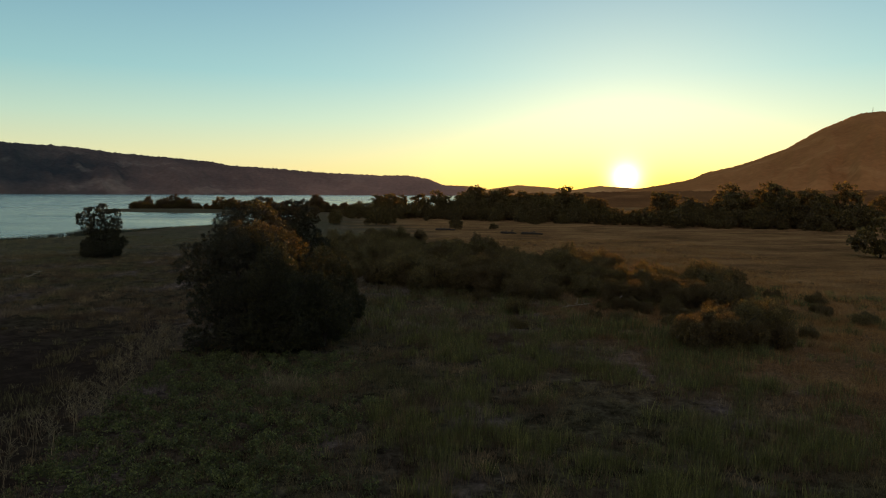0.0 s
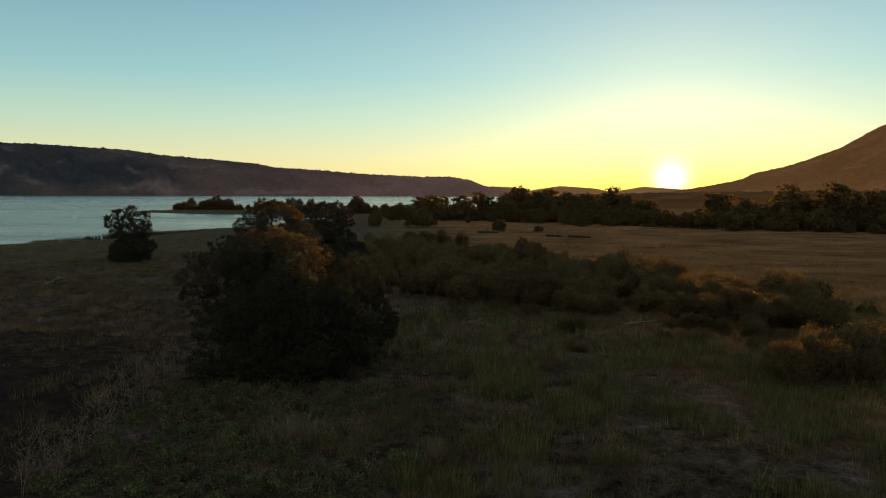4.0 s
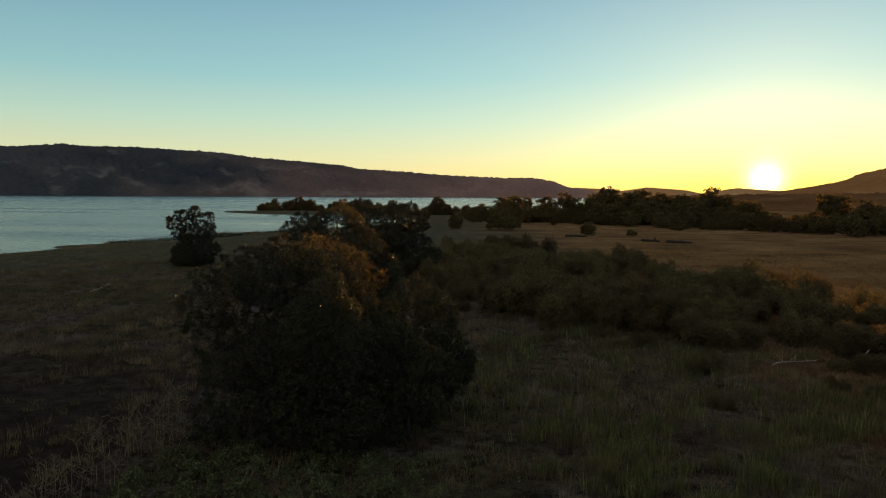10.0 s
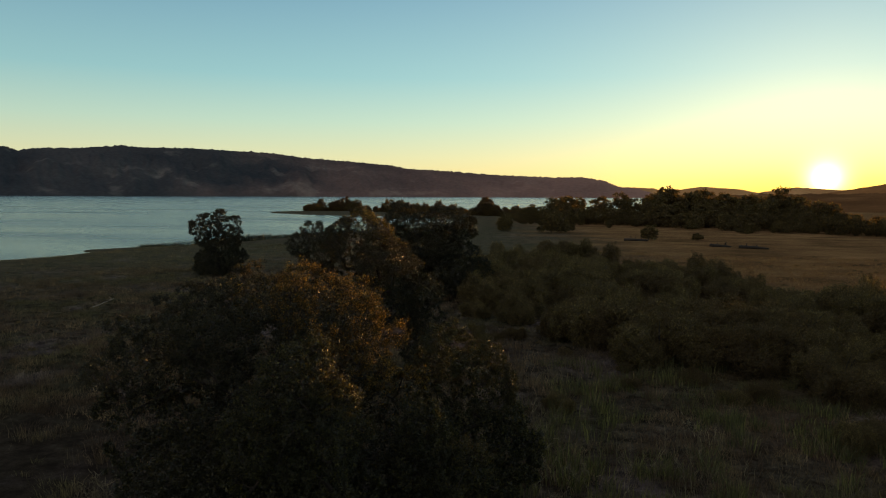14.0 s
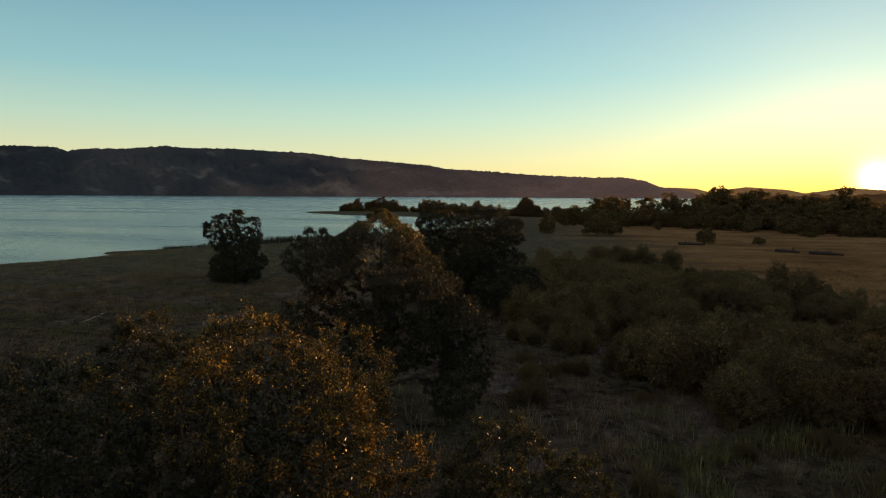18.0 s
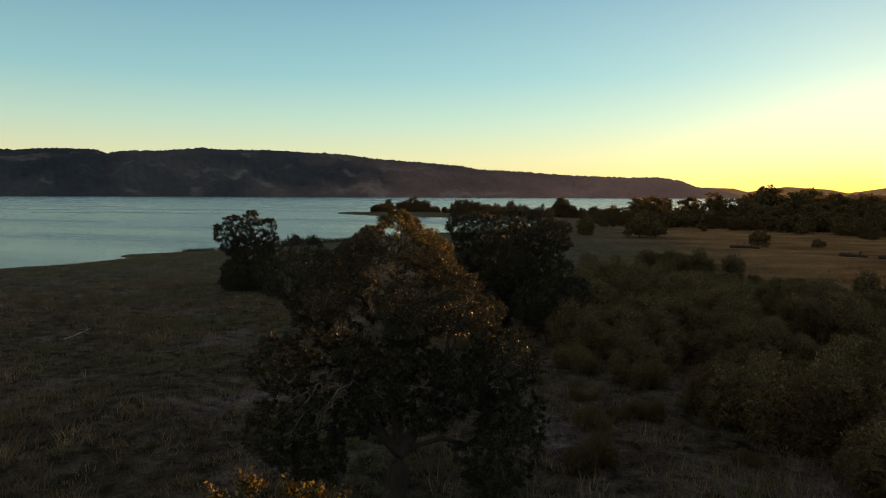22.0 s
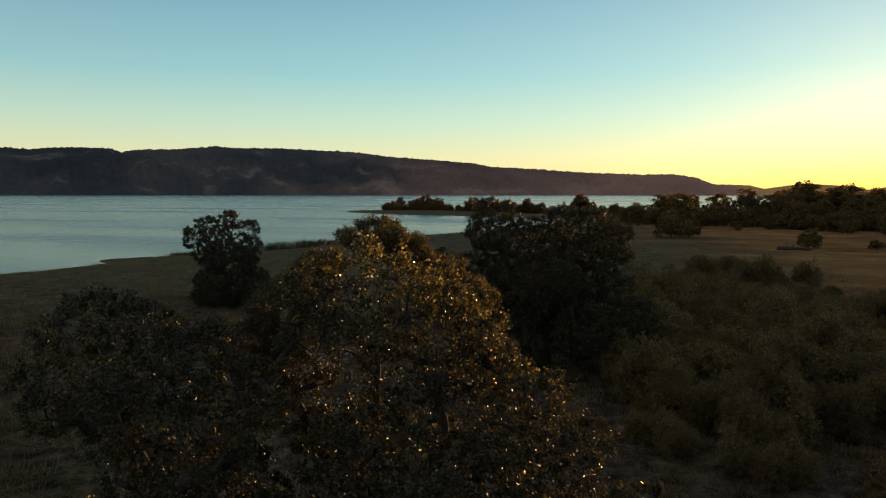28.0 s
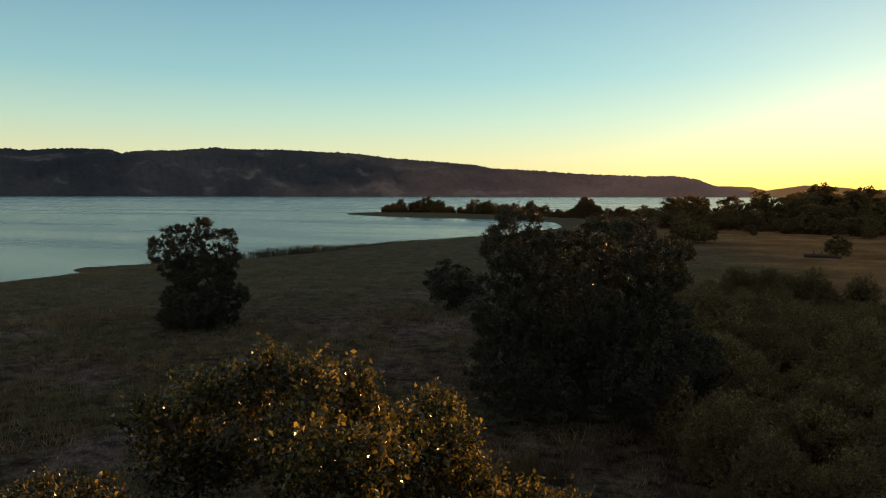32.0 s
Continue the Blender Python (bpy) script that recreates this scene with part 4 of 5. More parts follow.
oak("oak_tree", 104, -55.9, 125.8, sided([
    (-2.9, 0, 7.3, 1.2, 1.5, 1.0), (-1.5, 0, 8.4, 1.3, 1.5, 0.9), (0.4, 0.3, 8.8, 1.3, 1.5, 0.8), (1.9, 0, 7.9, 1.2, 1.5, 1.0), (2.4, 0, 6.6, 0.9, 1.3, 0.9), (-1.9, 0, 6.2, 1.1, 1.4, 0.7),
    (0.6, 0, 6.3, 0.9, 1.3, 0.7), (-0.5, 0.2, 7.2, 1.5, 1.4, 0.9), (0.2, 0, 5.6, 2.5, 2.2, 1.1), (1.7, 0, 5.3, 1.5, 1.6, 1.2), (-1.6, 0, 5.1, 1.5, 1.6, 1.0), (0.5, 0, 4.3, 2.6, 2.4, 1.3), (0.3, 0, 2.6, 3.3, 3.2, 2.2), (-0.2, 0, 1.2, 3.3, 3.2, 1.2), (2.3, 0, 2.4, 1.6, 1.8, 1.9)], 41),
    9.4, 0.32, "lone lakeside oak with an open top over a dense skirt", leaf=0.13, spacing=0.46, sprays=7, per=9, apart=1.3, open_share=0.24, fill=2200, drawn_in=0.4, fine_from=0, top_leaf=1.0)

bush_tree = tree_meshes(105, [(0, 0, 2.8, 2.6, 2.6, 2.4), (1.4, 0, 2.0, 1.8, 2, 1.7)], 70, 16000, 0.2, 0.8, 5.2, 0.14, M_OAK)
tree("small_oak", bush_tree, -37.8, 142.4, stand(-37.8, 142.4), "small round young oak in the meadow", turn=20)

# ---------------------------------------------------------------- woods along the far side of the meadow
far_kinds = []
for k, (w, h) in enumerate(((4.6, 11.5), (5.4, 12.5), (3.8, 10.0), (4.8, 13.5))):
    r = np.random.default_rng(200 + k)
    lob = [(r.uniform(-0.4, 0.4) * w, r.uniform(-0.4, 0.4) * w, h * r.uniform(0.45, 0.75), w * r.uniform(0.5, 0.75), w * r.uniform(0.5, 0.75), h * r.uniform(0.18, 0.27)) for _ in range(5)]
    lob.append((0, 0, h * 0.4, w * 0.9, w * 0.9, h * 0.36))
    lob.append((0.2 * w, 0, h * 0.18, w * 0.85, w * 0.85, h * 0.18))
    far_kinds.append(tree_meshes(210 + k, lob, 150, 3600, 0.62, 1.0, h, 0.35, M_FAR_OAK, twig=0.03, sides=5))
slim = tree_meshes(230, [(0, 0, 5.2, 1.1, 1.1, 3.8), (0.3, 0, 3.0, 1.4, 1.4, 2.2)], 60, 5000, 0.34, 0.6, 9.0, 0.16, M_AUTUMN, twig=0.02, sides=5)
low = tree_meshes(231, [(0, 0, 2.2, 2.6, 2.4, 1.9), (1.5, 0.4, 1.7, 1.8, 1.8, 1.5), (-1.6, 0, 1.6, 1.7, 1.8, 1.4)], 60, 2600, 0.42, 0.7, 4.0, 0.12, M_FAR_OAK, twig=0.02, sides=5)
autumn = tree_meshes(232, [(0, 0, 4.6, 2.4, 2.4, 2.6), (1.2, 0, 3.4, 2.0, 2.0, 2.2), (-1.3, 0, 3.0, 1.8, 1.8, 2.0)], 80, 7000, 0.36, 0.8, 7.5, 0.2, M_AUTUMN, twig=0.02, sides=5)

rw = np.random.default_rng(300)
first = {}


def far_tree(kind, meshes, x, y, size, label, group, category="tree", sink=0.1):
    z, turn = stand(x, y, sink), (x * 37.0 + y * 61.0) % 360
    if kind not in first:
        first[kind] = tree(kind, meshes, x, y, z, label, category, group, turn, 1.0)
        first[kind].matrix_basis = pose(x, y, z, 0, 0, turn) @ Matrix.Diagonal((size, size, size, 1))
        return first[kind]
    ob = copy_thing(first[kind], pose(x, y, z, 0, 0, turn))
    ob.scale = (size, size, size)
    return ob


FRONT = [(-46, 372), (-30, 350), (-12, 340), (12, 330), (32, 312), (62, 298), (92, 268), (118, 256), (146, 246), (160, 250)]
front = np.array(FRONT, float)
seg = np.r_[0, np.cumsum(np.linalg.norm(np.diff(front, axis=0), axis=1))]
for row in range(4):
    s = 3.0 + 2 * row
    while s < seg[-1]:
        fx, fy = np.interp(s, seg, front[:, 0]), np.interp(s, seg, front[:, 1])
        x, y = fx + row * 5 + rw.uniform(-3, 3), fy + row * 14 + rw.uniform(-4, 4)
        k = int(rw.integers(0, 4))
        size = (rw.uniform(0.5, 0.8) if rw.uniform() < 0.62 else rw.uniform(0.95, 1.2)) * (1.0 if row else 0.85) * (0.66 if 80 < x < 100 else 1.16 if 18 < x < 80 else 1.2 if x >= 100 else 1.0)
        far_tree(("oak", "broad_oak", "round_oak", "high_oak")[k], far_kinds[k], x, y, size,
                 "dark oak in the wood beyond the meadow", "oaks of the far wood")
        s += rw.uniform(5.0, 8.0)
# underwood along the wood's edge and in it
for row in range(3):
    s = 1.0 + row
    while s < seg[-1]:
        fx, fy = np.interp(s, seg, front[:, 0]), np.interp(s, seg, front[:, 1])
        far_tree("low_tree", low, fx + row * 6 + rw.uniform(-2, 2), fy + row * 14 - 5 + rw.uniform(-3, 3), rw.uniform(0.9, 1.7),
                 "low dark bushy tree at the foot of the wood", "underwood")
        s += rw.uniform(4.0, 7.5)
# bushes straying from the wood's foot into the meadow
for i in range(46):
    s = rw.uniform(0, seg[-1])
    far_tree("low_tree", low, np.interp(s, seg, front[:, 0]) + rw.uniform(-3, 3), np.interp(s, seg, front[:, 1]) - 6 - abs(rw.normal(0, 9)), rw.uniform(0.3, 0.85),
             "low dark bushy tree at the foot of the wood", "underwood")
# trees that stand out of the wood's top
for x, y, k, size in ((7.5, 361, 3, 0.95), (34.8, 353, 3, 1.15), (52, 330, 1, 1.1), (-28, 372, 1, 0.95)):
    far_tree(("oak", "broad_oak", "round_oak", "high_oak")[k], far_kinds[k], x, y, size, "tall oak standing out of the far wood", "oaks of the far wood")
# woods off to the sun's side
for i in range(34):
    k = int(rw.integers(0, 4))
    x, y = 150 + i * 9 + rw.uniform(-4, 4), 330 + 30 * math.sin(i * 0.5) + rw.uniform(-14, 14)
    far_tree(("oak", "broad_oak", "round_oak", "high_oak")[k], far_kinds[k], x, y, rw.uniform(0.7, 1.05), "dark oak in the wood beyond the meadow", "oaks of the far wood")

# trees on the spit
rs = np.random.default_rng(302)
for i in range(112):
    f = i / 111
    x = -213 + f * 165 + rs.uniform(-1.2, 1.2)
    y = 490 - 62 * f ** 1.3 + rs.uniform(-5, 6)
    if -207 < x < -204 or -197 < x < -194:
        continue
    grow = (0.72 + 0.4 * math.sin(f * 9.0) ** 2 + 0.2 * math.sin(f * 31.0)) * rs.uniform(0.75, 1.15)
    p = rs.uniform()
    if p < 0.07:
        far_tree("slim_poplar", slim, x, y, rs.uniform(0.7, 1.0) * grow, "slim yellowing poplar on the spit", "trees on the spit", sink=0.5)
    elif p < 0.5:
        far_tree("autumn_tree", autumn, x, y, rs.uniform(0.8, 1.25) * grow, "rusty autumn tree on the spit", "trees on the spit", sink=0.5)
    else:
        ob = far_tree("low_tree", low, x, y, rs.uniform(1.1, 1.7) * grow, "low dark tree on the spit", "trees on the spit", sink=0.6)
        tagged(ob, "low dark tree on the spit", "tree", "trees on the spit")
for i in range(70):
    f = rs.uniform(0.03, 1.0)
    far_tree("low_tree", low, -213 + f * 165, 487 - 62 * f ** 1.3 + rs.uniform(-3, 4), rs.uniform(0.45, 0.85), "low brush on the spit", "brush on the spit", sink=0.5)["label"] = "low brown brush under the trees on the spit"
# lone shrubs in the meadow
for x, y, size in ((-35.3, 268, 1.15), (-18.6, 262, 1.45), (-14.5, 266, 1.1), (10.9, 234, 1.0), (24, 236, 0.5), (91.6, 132, 1.9), (-40, 300, 1.2), (-22, 318, 1.5)):
    far_tree("low_tree", low, x, y, size, "lone dark shrub in the open meadow", "lone shrubs")["label"] = "lone dark shrub in the open meadow"

# the depth of the wood: close-grown rows added unseen behind its edge to block the low sun
rd = np.random.default_rng(301)
for row in range(2):
    for i in range(13):
        k = int(rd.integers(0, 4))
        far_tree(("oak", "broad_oak", "round_oak", "high_oak")[k], far_kinds[k], 18 + i * 4.8 + rd.uniform(-1.5, 1.5), 392 - i * 4.2 + row * 16 + rd.uniform(-4, 4),
                 rd.uniform(12.0, 14.0) / (11.5, 12.5, 10.0, 13.5)[k], "dark oak in the wood beyond the meadow", "oaks of the far wood")

# ---------------------------------------------------------------- the thicket of shrubs
def mound(seed, lobes, leaf, material, spacing=0.24):
    """A soft rounded shrub: stems from one root and small leafy sprays over its rounded masses."""
    rng = np.random.default_rng(seed)
    lob = np.array(lobes, float)
    tips, face, _ = leaf_masses(rng, lobes, spacing, 0.05, 0.6)
    n, sprays, per = len(tips), 6, 6
    way = face[:, None] * 0.8 + np.array([0, 0, 0.45]) + rng.normal(size=(n, sprays, 3)) * 0.6
    way /= np.linalg.norm(way, axis=2)[..., None]
    end = (tips[:, None] + way * (rng.uniform(-0.2, 0.75, (n, sprays, 1)) + 1.1 * rng.uniform(size=(n, sprays, 1)) ** 9) * spacing).reshape(-1, 1, 3)
    way = way.reshape(-1, 1, 3)
    pts = end - way * rng.uniform(-0.5, 1.8, (len(end), per, 1)) * leaf + rng.normal(size=(len(end), per, 3)) * leaf * 0.5
    along = (np.broadcast_to(way, pts.shape) + rng.normal(size=pts.shape) * 0.4).reshape(-1, 3)
    pts = pts.reshape(-1, 3)
    ok = pts[:, 2] > 0.02
    inner = lob[rng.integers(0, len(lob), 2500)]
    d = rng.normal(size=(2500, 3)); d /= np.linalg.norm(d, axis=1)[:, None]
    heart = inner[:, :3] + d * inner[:, 3:] * rng.uniform(0, 0.75, (2500, 1))
    crown = joined([leaves(rng, pts[ok], leaf, leaf * 0.4, 0.0, along[ok]), leaves(rng, heart[heart[:, 2] > 0.05], 0.2, 0.12)])
    stems = []
    for x, y, z, rx, ry, rz in lob:
        for _ in range(3):
            tip = np.array([x, y, z]) + rng.normal(0, 0.4, 3) * (rx, ry, rz) + (0, 0, 0.3 * rz)
            half = tip * (0.45, 0.45, 0.6) + rng.normal(0, 0.06, 3)
            stems.append(tube([(0, 0, -0.02), half, tip], [0.035, 0.022, 0.008], 4))
    return mesh_from("stem", *joined(stems), M_BARK, True), mesh_from("crown", *crown, material)


shrub_kinds = []
for k in range(4):
    r = np.random.default_rng(400 + k)
    lob = [(r.uniform(-1.25, 1.25), r.uniform(-1.25, 1.25), h * 0.55, w, w * r.uniform(0.85, 1.15), h * 0.48) for w, h in ((r.uniform(0.45, 0.95), r.uniform(0.8, 1.9)) for _ in range(9))]
    shrub_kinds.append(mound(410 + k, lob, 0.085, M_SHRUB if k < 2 else M_WILLOW))
SHRUB_NAMES = ("shrub", "round_shrub", "pale_shrub", "willow_shrub")


def shrub(k, x, y, size):
    return far_tree(SHRUB_NAMES[k], shrub_kinds[k], x, y, size, ("dense dark-leaved shrub of the thicket", "pale grey-green willow shrub of the thicket")[k > 1],
                    "shrubs of the thicket", "shrub")


for x, y, size, k in ((6.4, 83, 1.9, 2), (9.5, 84.5, 1.5, 2), (12.5, 83, 1.6, 0), (28, 51, 1.5, 1), (31, 52.5, 1.7, 3), (34.5, 54.5, 1.7, 2), (33, 50.5, 1.2, 0),
                      (28, 74, 1.4, 1), (33, 72, 1.5, 0), (38, 71, 1.4, 1)):
    shrub(k, x, y, size)
for x, y, size, k in ((-11, 104, 1.5, 2), (-8, 103, 1.2, 3), (-13, 108, 1.7, 3), (-6, 108.5, 1.9, 2), (-3.5, 104, 1.3, 0), (-9, 112, 1.6, 1), (-12.5, 117, 2.0, 2), (-10, 120, 1.8, 0),
                      (-2, 112, 1.8, 3), (1.5, 107, 1.6, 2), (-5.5, 116, 1.7, 3), (0.5, 117, 2.1, 2), (-10.5, 98, 0.9, 2), (-6, 96.5, 1.0, 3), (-1, 91, 1.1, 1), (3, 92, 1.5, 3), (-7.5, 126, 2.0, 1), (-13, 130, 2.2, 3)):
    shrub(k, x, y, size)
THICKET = [(-10, 104), (-3, 92), (5, 80), (14, 77), (24, 71), (33, 66), (43, 74), (42, 92), (26, 118), (10, 146), (-8, 164), (-16, 150), (-14, 124)]
th = np.array(THICKET, float)


def inside(poly, x, y):
    a, b = poly, np.roll(poly, -1, axis=0)
    c = ((a[:, 1] > y) != (b[:, 1] > y)) & (x < (b[:, 0] - a[:, 0]) * (y - a[:, 1]) / (b[:, 1] - a[:, 1] + 1e-12) + a[:, 0])
    return bool(c.sum() % 2)


made = 0
while made < 185:
    x, y = rw.uniform(-20, 44), rw.uniform(65, 166)
    if not inside(th, x, y):
        continue
    shrub(int(rw.choice([0, 1, 2, 2, 3, 3])), x, y, float(rw.choice([rw.uniform(0.5, 0.9), rw.uniform(0.9, 1.5), rw.uniform(1.4, 2.1)])))
    made += 1

# small shrubs straying out of the thicket
centre = th.mean(axis=0)
for _ in range(110):
    k = int(rw.integers(0, len(th)))
    f = rw.uniform()
    p = th[k] * (1 - f) + th[(k + 1) % len(th)] * f
    p = p + (p - centre) / np.linalg.norm(p - centre) * abs(rw.normal(0, 6.0))
    if np.hypot(p[0] + 19, p[1] - 112.6) > 8 and np.hypot(p[0] + 13.4, p[1] - 75) > 7:
        shrub(int(rw.integers(0, 4)), float(p[0]), float(p[1]), float(rw.uniform(0.28, 0.75)))


# low brush between the shrubs
rb = np.random.default_rng(420)
bx, by = rb.uniform(-20, 44, 6200), rb.uniform(65, 166, 6200)
ok = np.array([inside(th, p, q) for p, q in zip(bx, by)])
bx, by = bx[ok], by[ok]
bh = np.maximum(0.15, 0.55 + 0.5 * waves(bx, by, 7, 65)) * rb.uniform(0.5, 1.2, len(bx))
bd = rb.normal(size=(len(bx), 46, 3)); bd /= np.linalg.norm(bd, axis=2)[..., None]; bd[..., 2] = np.abs(bd[..., 2])
bp = np.stack([bx, by, on_sheet(bx, by)], -1)[:, None] + bd * rb.uniform(0.4, 1.0, (len(bx), 46, 1)) * np.stack([bh * 1.2, bh * 1.2, bh], -1)[:, None]
tagged(new("low_brush", mesh_from("low_brush", *leaves(rb, bp.reshape(-1, 3), 0.17, 0.05, 0.0, bd.reshape(-1, 3)), M_SHRUB)), "low dry brush filling the thicket between the shrubs", "brush", kind="stuff")

# ---------------------------------------------------------------- grass, weeds and reeds
def blades(rng, x, y, height, width, bend=0.35, away=None, plain=False):
    """Upright bent blades, three triangles each, or one where they stand far off; away: the way they lean."""
    n = len(x)
    z = on_sheet(x, y) - 0.03
    a = rng.uniform(0, 2 * math.pi, n)
    side = np.stack([np.cos(a), np.sin(a), np.zeros(n)], -1) * (width * rng.uniform(0.6, 1.3, n))[:, None]
    b = rng.uniform(0, 2 * math.pi, n) if away is None else away + rng.normal(0, 0.6, n)
    out = np.stack([np.cos(b), np.sin(b), np.zeros(n)], -1) * (height * bend * rng.uniform(0.2, 1.2, n))[:, None]
    base = np.stack([x, y, z], -1)
    mid = base + out * 0.35 + np.stack([np.zeros(n), np.zeros(n), height * 0.65], -1)
    tip = base + out + np.stack([np.zeros(n), np.zeros(n), height], -1)
    verts = np.stack([base - side * 0.5, base + side * 0.5, mid + side * 0.4, tip, mid - side * 0.4], 1).reshape(-1, 3)
    if plain:
        return np.stack([base - side * 0.5, base + side * 0.5, tip], 1).reshape(-1, 3), np.arange(3 * n).reshape(-1, 3)
    f = np.arange(n)[:, None] * 5
    tri = np.concatenate([f + [0, 1, 2], f + [0, 2, 4], f + [4, 2, 3]], 0)
    return verts, tri


def tufts(rng, n, per, region, radius, height, width, keep=None, bend=0.7, plain=False):
    """Tufts of blades that lean outwards, over a stretch of ground (x0, x1, y0, y1)."""
    x, y = rng.uniform(region[0], region[1], n), rng.uniform(region[2], region[3], n)
    if keep is not None:
        ok = keep(x, y)
        x, y = x[ok], y[ok]
    grow = rng.uniform(0.5, 1.4, len(x))
    h = height * grow
    ox, oy = rng.normal(0, radius, (len(x), per)) * grow[:, None], rng.normal(0, radius, (len(x), per)) * grow[:, None]
    hh = (h[:, None] * rng.uniform(0.55, 1.15, (len(x), per))).ravel()
    return blades(rng, (x[:, None] + ox).ravel(), (y[:, None] + oy).ravel(), hh, np.full(len(hh), width), bend, np.arctan2(oy, ox).ravel(), plain)


def on_land(x, y):
    return shore_distance(x, y) > 1.5


rg = np.random.default_rng(500)
patch = lambda x, y, seed, lim: waves(x, y, 18, seed) + 0.6 * waves(x, y, 6, seed + 1) > lim
thick = lambda x, y: on_land(x, y) & ((x > -11.5) | (y > 62) | (rg.uniform(size=len(x)) < 0.12)) & (waves(x, y, 11, 71) + 0.7 * waves(x, y, 4, 72) > rg.uniform(-0.55, 0.35, len(x)))
cover = [tufts(rg, 21000, 20, (-45, 48, 18, 70), 0.17, 0.40, 0.017, thick, 0.9),
         tufts(rg, 12000, 10, (-40, 48, -16, 19), 0.2, 0.42, 0.03, thick, 0.8, True),
         tufts(rg, 26000, 16, (-75, 55, 60, 130), 0.24, 0.45, 0.034, thick, 0.8, True),
         tufts(rg, 11000, 12, (-105, 70, 120, 185), 0.45, 0.36, 0.05, thick, 0.9, True),
         tufts(rg, 9000, 9, (40, 110, 25, 110), 0.4, 0.4, 0.045, thick, 0.9, True)]
tagged(new("meadow_grass", mesh_from("meadow_grass", *joined(cover), M_GRASS)), "dry brown meadow grass in uneven tufts", "grass", kind="stuff")
clumpy = lambda x, y: on_land(x, y) & (waves(x, y, 23, 81) + waves(x, y, 5, 82) > 0.22)
bunch = [tufts(rg, 3600, 44, (-45, 48, 20, 75), 0.28, 0.72, 0.018, clumpy), tufts(rg, 3000, 26, (-80, 55, 75, 150), 0.4, 0.75, 0.045, clumpy, 0.7, True)]
tagged(new("bunch_grass", mesh_from("bunch_grass", *joined(bunch), M_GRASS)), "taller bunches of straw-coloured grass", "grass", kind="stuff")
spots = lambda x, y: on_land(x, y) & (waves(x, y, 15, 91) + waves(x, y, 3, 92) > 0.4)
wx, wy = rg.uniform(-90, 60, 2600), rg.uniform(22, 190, 2600)
ok = spots(wx, wy)
wx, wy = wx[ok], wy[ok]
wr = rg.uniform(0.15, 0.45, len(wx))
wd = rg.normal(size=(len(wx), 90, 3)); wd /= np.linalg.norm(wd, axis=2)[..., None]; wd[..., 2] = np.abs(wd[..., 2])
wp = np.stack([wx, wy, on_sheet(wx, wy)], -1)[:, None] + wd * rg.uniform(0.5, 1, (len(wx), 90, 1)) * wr[:, None, None] * np.array([1.3, 1.3, 1.0])
tagged(new("low_weeds", mesh_from("low_weeds", *leaves(rg, wp.reshape(-1, 3), 0.13, 0.06), M_SHRUB)), "low dark leafy weeds dotted over the meadow", "weeds", kind="stuff")
green = [tufts(rg, 2300, 40, (4, 32, 22, 62), 0.24, 0.8, 0.021, lambda x, y: patch(x, y, 41, 0.05), 0.35),
         tufts(rg, 5200, 26, (-2, 60, 18, 82), 0.22, 0.7, 0.034, lambda x, y: waves(x, y, 9, 45) + 0.8 * waves(x, y, 3.2, 46) > 0.16, 0.5, True),
         tufts(rg, 1500, 30, (0, 50, 50, 100), 0.3, 0.85, 0.042, lambda x, y: patch(x, y, 43, 0.12), 0.35)]
tagged(new("green_grass", mesh_from("green_grass", *joined(green), M_GREEN)), "olive green bunches of tall grass in patches", "grass", kind="stuff")
hx, hy = rg.uniform(-12, 5, 34000), rg.uniform(20, 48, 34000)
edge = (hx > -10.6 - (hy - 28) * 0.16 + waves(hx, hy, 4, 57)) & (hx < 2.0 - (hy - 30) * 0.1 + 6 * waves(hx, hy, 9, 58) + rg.normal(0, 1.2, len(hx))) & (waves(hx, hy, 2.4, 59) + 0.6 * waves(hx, hy, 6, 62) > rg.uniform(-0.35, 0.3, len(hx)))
hx, hy = hx[edge], hy[edge]
hp = np.stack([hx, hy, on_sheet(hx, hy) + 0.04 + np.clip(0.7 * waves(hx, hy, 2.4, 59) + 0.16, 0.03, 0.5) * rg.uniform(0.3, 1.1, len(hx))], -1)
hp = (hp[:, None] + rg.normal(0, 0.07, (len(hx), 5, 3))).reshape(-1, 3)
tagged(new("herbs", mesh_from("herbs", *leaves(rg, hp, 0.12, 0.08), M_HERB)), "low broad-leaved dark green herbs under the oak", "herbs", kind="stuff")
stalk = [tufts(rg, 30, 26, (-3.2, -0.8, 37, 39.6), 0.3, 1.0, 0.022),
         tufts(rg, 700, 7, (-22, 2, 66, 92), 0.3, 0.9, 0.03, lambda x, y: patch(x, y, 53, 0.15)),
         tufts(rg, 500, 7, (-6, 14, 56, 70), 0.3, 0.8, 0.025, lambda x, y: patch(x, y, 55, 0.1))]
tagged(new("dry_weeds", mesh_from("dry_weeds", *joined(stalk), M_STALK)), "tall pale dry weed stalks standing in the grass", "weeds", kind="stuff")


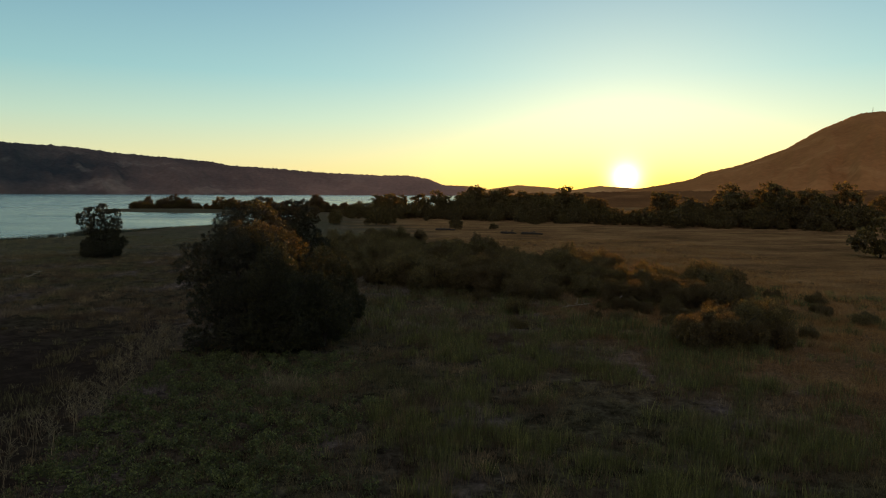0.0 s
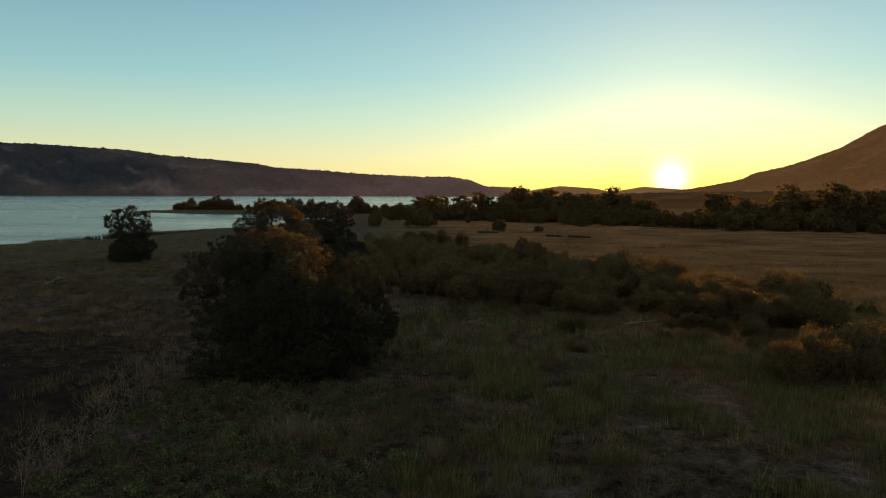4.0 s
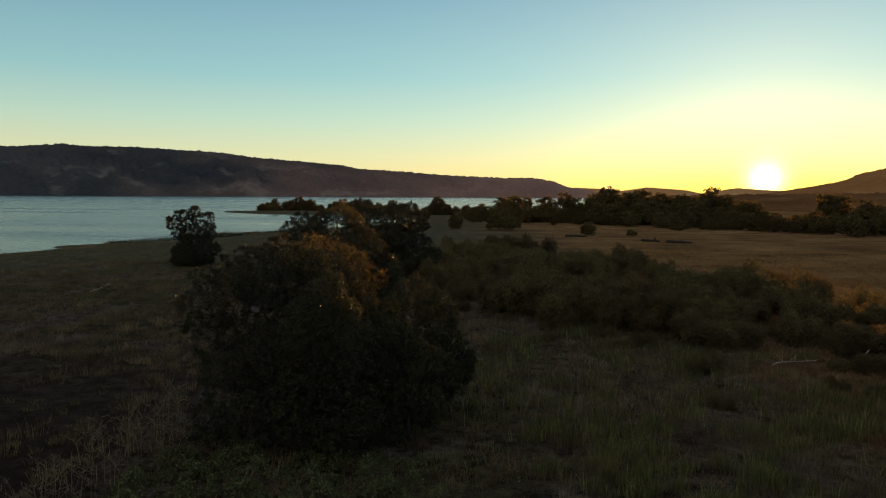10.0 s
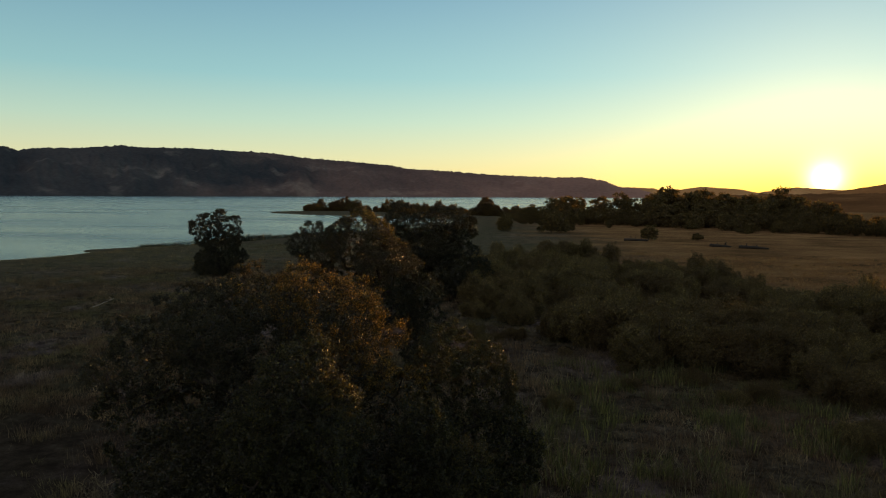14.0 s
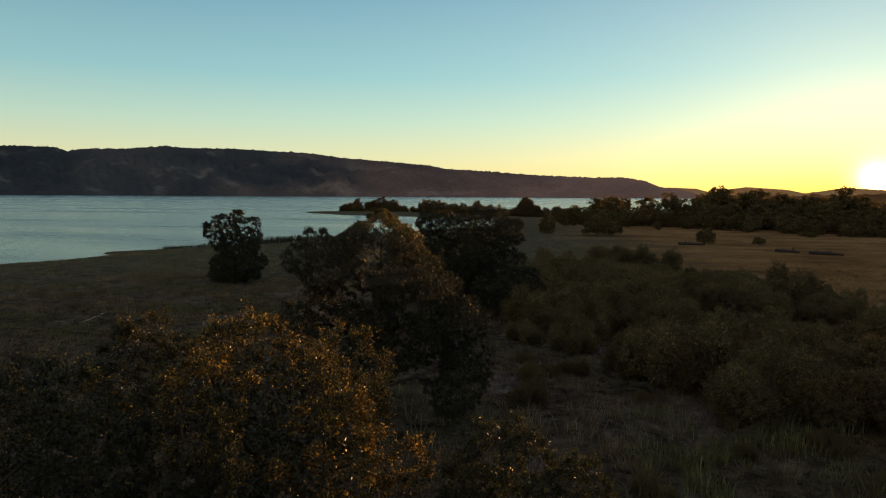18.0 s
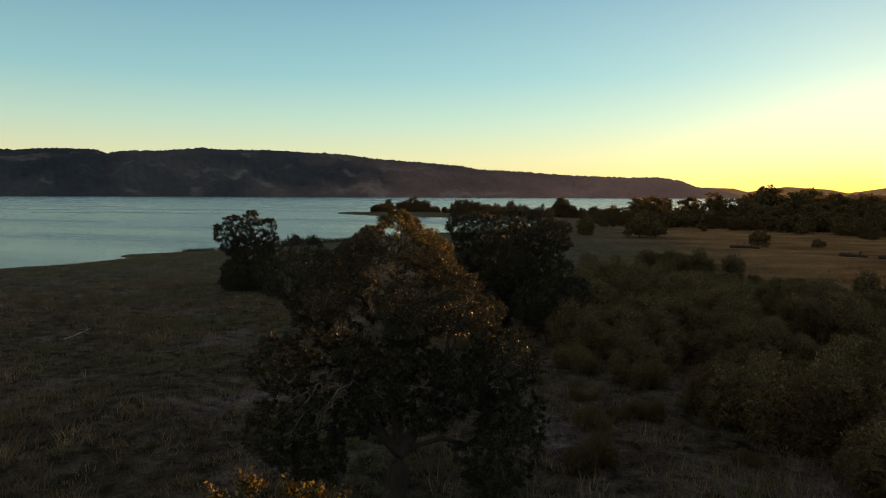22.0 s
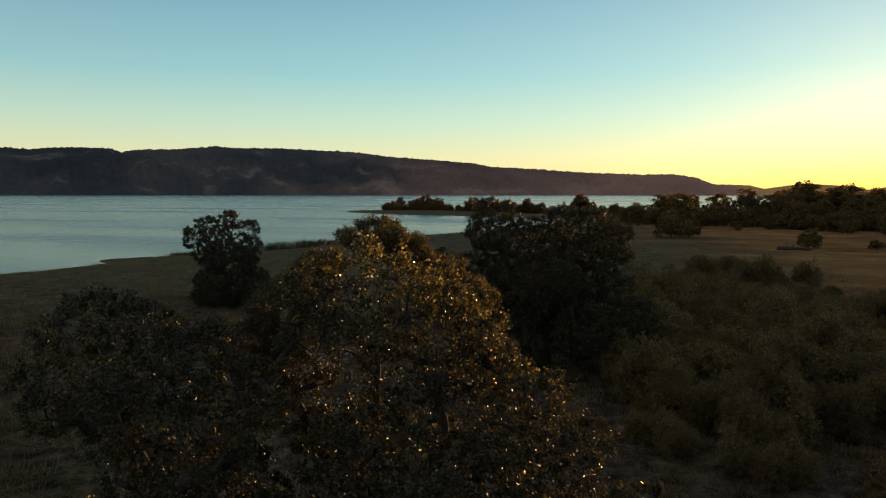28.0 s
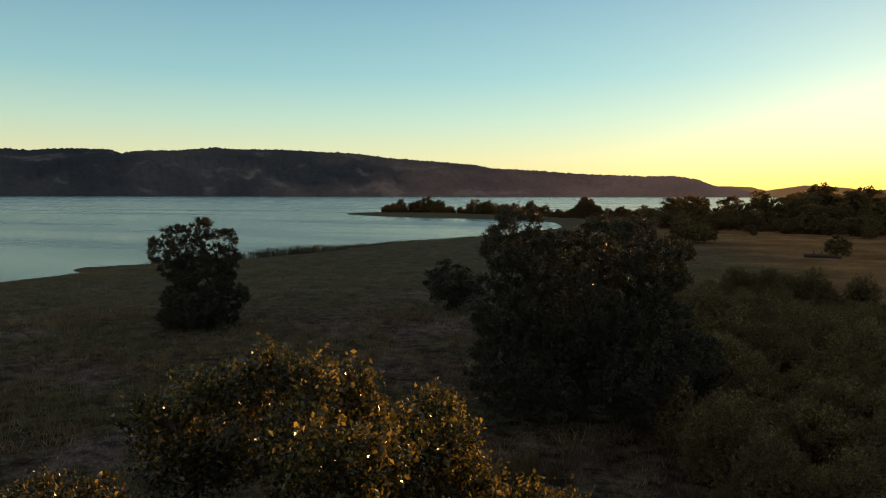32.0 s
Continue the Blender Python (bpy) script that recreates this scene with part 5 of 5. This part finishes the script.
def umbels(rng, x, y):
    """Dry branching stalks with flat fans of spokes at their tops."""
    made = []
    z = on_sheet(x, y)
    for px, py, pz in zip(x, y, z):
        h = rng.uniform(0.9, 1.7)
        top = np.array([px + rng.normal(0, 0.12), py + rng.normal(0, 0.12), pz + h])
        foot = np.array([px, py, pz - 0.03])
        made.append(tube([foot, (foot + top) / 2 + rng.normal(0, 0.03, 3), top], [0.016, 0.012, 0.008], 3))
        for _ in range(int(rng.integers(4, 9))):
            f = rng.uniform(0.45, 1.0)
            a, l = rng.uniform(0, 6.28), rng.uniform(0.2, 0.55)
            b = foot + (top - foot) * f
            e = b + np.array([math.cos(a) * l, math.sin(a) * l, rng.uniform(0.15, 0.5)])
            made.append(tube([b, e], [0.009, 0.006], 3))
            for _ in range(4):
                made.append(tube([e, e + rng.normal(0, 0.1, 3) + np.array([0, 0, 0.08])], [0.007, 0.010], 3))
    return joined(made)


uy = rg.uniform(21, 52, 150)
ux = -10.6 - (uy - 28) * 0.17 + rg.normal(0, 0.9, 150) - np.where(uy < 30, rg.uniform(0, 4, 150), 0)
ux2, uy2 = rg.uniform(-8, 8, 70), rg.uniform(53, 66, 70)
tagged(new("dry_umbels", mesh_from("dry_umbels", *umbels(rg, np.r_[ux, ux2], np.r_[uy, uy2]), M_STALK)), "pale dry branching umbel stalks at the grass's edge", "weeds", kind="stuff")
s_line = np.array(LAND[8:15], float)
sl = np.r_[0, np.cumsum(np.linalg.norm(np.diff(s_line, axis=0), axis=1))]
t = rg.choice(rg.uniform(0, sl[-1], 420), 9000) + rg.normal(0, 0.35, 9000)
rx = np.interp(t, sl, s_line[:, 0]) + rg.normal(0, 0.9, 9000) + 1.2
ry = np.interp(t, sl, s_line[:, 1]) + rg.normal(0, 0.9, 9000)
tall = 1.5 * np.exp(-((t - 28) / 22) ** 2) + 0.45 + 0.6 * waves(rx, ry, 3, 61)
tagged(new("reeds", mesh_from("reeds", *blades(rg, rx, ry, np.maximum(0.3, tall) * rg.uniform(0.6, 1.1, 9000), np.full(9000, 0.07), 0.6), M_REED)),
       "dark green reeds along the lake's edge", "reeds", kind="stuff")


# ---------------------------------------------------------------- dead wood
def dead_branch(x, y, turn, length, lift, seed, label):
    rng = np.random.default_rng(seed)
    ob = thing("dead_branch", x, y, stand(x, y, 0.0), label, "dead wood", "dead branches", turn)
    n = 9
    s = np.linspace(0, 1, n)
    line = np.stack([s * length, 0.12 * length * np.sin(s * 3 + rng.uniform(0, 3)), 0.05 + lift * s ** 1.2], -1) + rng.normal(0, 0.02 * length, (n, 3)) * [1, 1, 0.3]
    line[0] = (0, 0, 0.02)
    part("stem", mesh_from("stem", *tube(line, np.linspace(0.055, 0.018, n)), M_DEAD, True), ob)
    for k in range(4):
        i = int(rng.integers(2, n - 1))
        d = rng.normal(size=3); d[2] = abs(d[2]) * 0.7; d /= np.linalg.norm(d)
        m = np.linspace(0, 1, 5)[:, None]
        tw = line[i] + d * m * length * 0.3 + rng.normal(0, 0.03, (5, 3)) * m
        part("twig", mesh_from("twig", *tube(tw, np.linspace(0.025, 0.008, 5), 5), M_DEAD, True), ob)
    return ob


dead_branch(20.3, 70.6, 5, 3.0, 0.5, 1, "bleached fallen branch lying in the grass")
dead_branch(25.4, 70.0, 40, 1.6, 1.2, 2, "bleached dead branch sticking up out of the grass")
dead_branch(-51.6, 94.0, 15, 2.6, 1.0, 4, "pale dead branch lying in the lakeside meadow")
dead_branch(4.0, 103.2, 20, 3.2, 1.6, 3, "pale bare branch rising from the shrubs")



def fallen_log(x, y, turn, length, seed):
    """A dark trunk lying in the meadow, with broken stubs of its limbs."""
    rng = np.random.default_rng(seed)
    ob = thing("fallen_log", x, y, stand(x, y, 0.05), "dark weathered log lying in the open meadow", "log", "fallen logs", turn)
    s = np.linspace(0, 1, 8)
    line = np.stack([(s - 0.5) * length, 0.25 * np.sin(s * 4 + seed), 0.28 + 0.1 * np.sin(s * 3)], -1)
    part("stem", mesh_from("stem", *tube(line, np.linspace(0.42, 0.2, 8), 8), M_BARK, True), ob)
    for _ in range(5):
        p = line[int(rng.integers(1, 7))]
        q = p + np.array([rng.normal(0, 0.5), rng.normal(0, 0.6), rng.uniform(0.4, 1.1)])
        part("stub", mesh_from("stub", *tube([p, (p + q) / 2 + rng.normal(0, 0.06, 3), q], [0.13, 0.1, 0.05], 5), M_BARK, True), ob)
    return ob


fallen_log(7.5, 227.0, -12, 6.5, 1)
fallen_log(27.0, 212.5, -35, 5.5, 2)
fallen_log(33.5, 206.5, -38, 7.0, 3)

# the radio mast on the mountain's top
mast_a = radians(31.0)
mast = thing("radio_mast", 5 + 3890 * math.sin(mast_a), 20 + 3890 * math.cos(mast_a), 385.0, "thin radio mast on the mountain's summit", "mast")
part("pole", mesh_from("pole", *tube([(0, 0, 0), (0, 0, 22), (0, 0, 44)], [1.1, 0.9, 0.6], 6), M_DEAD), mast)
part("platform", mesh_from("platform", *tube([(0, 0, 26), (0, 0, 29)], [2.2, 2.2], 8), M_DEAD), mast)
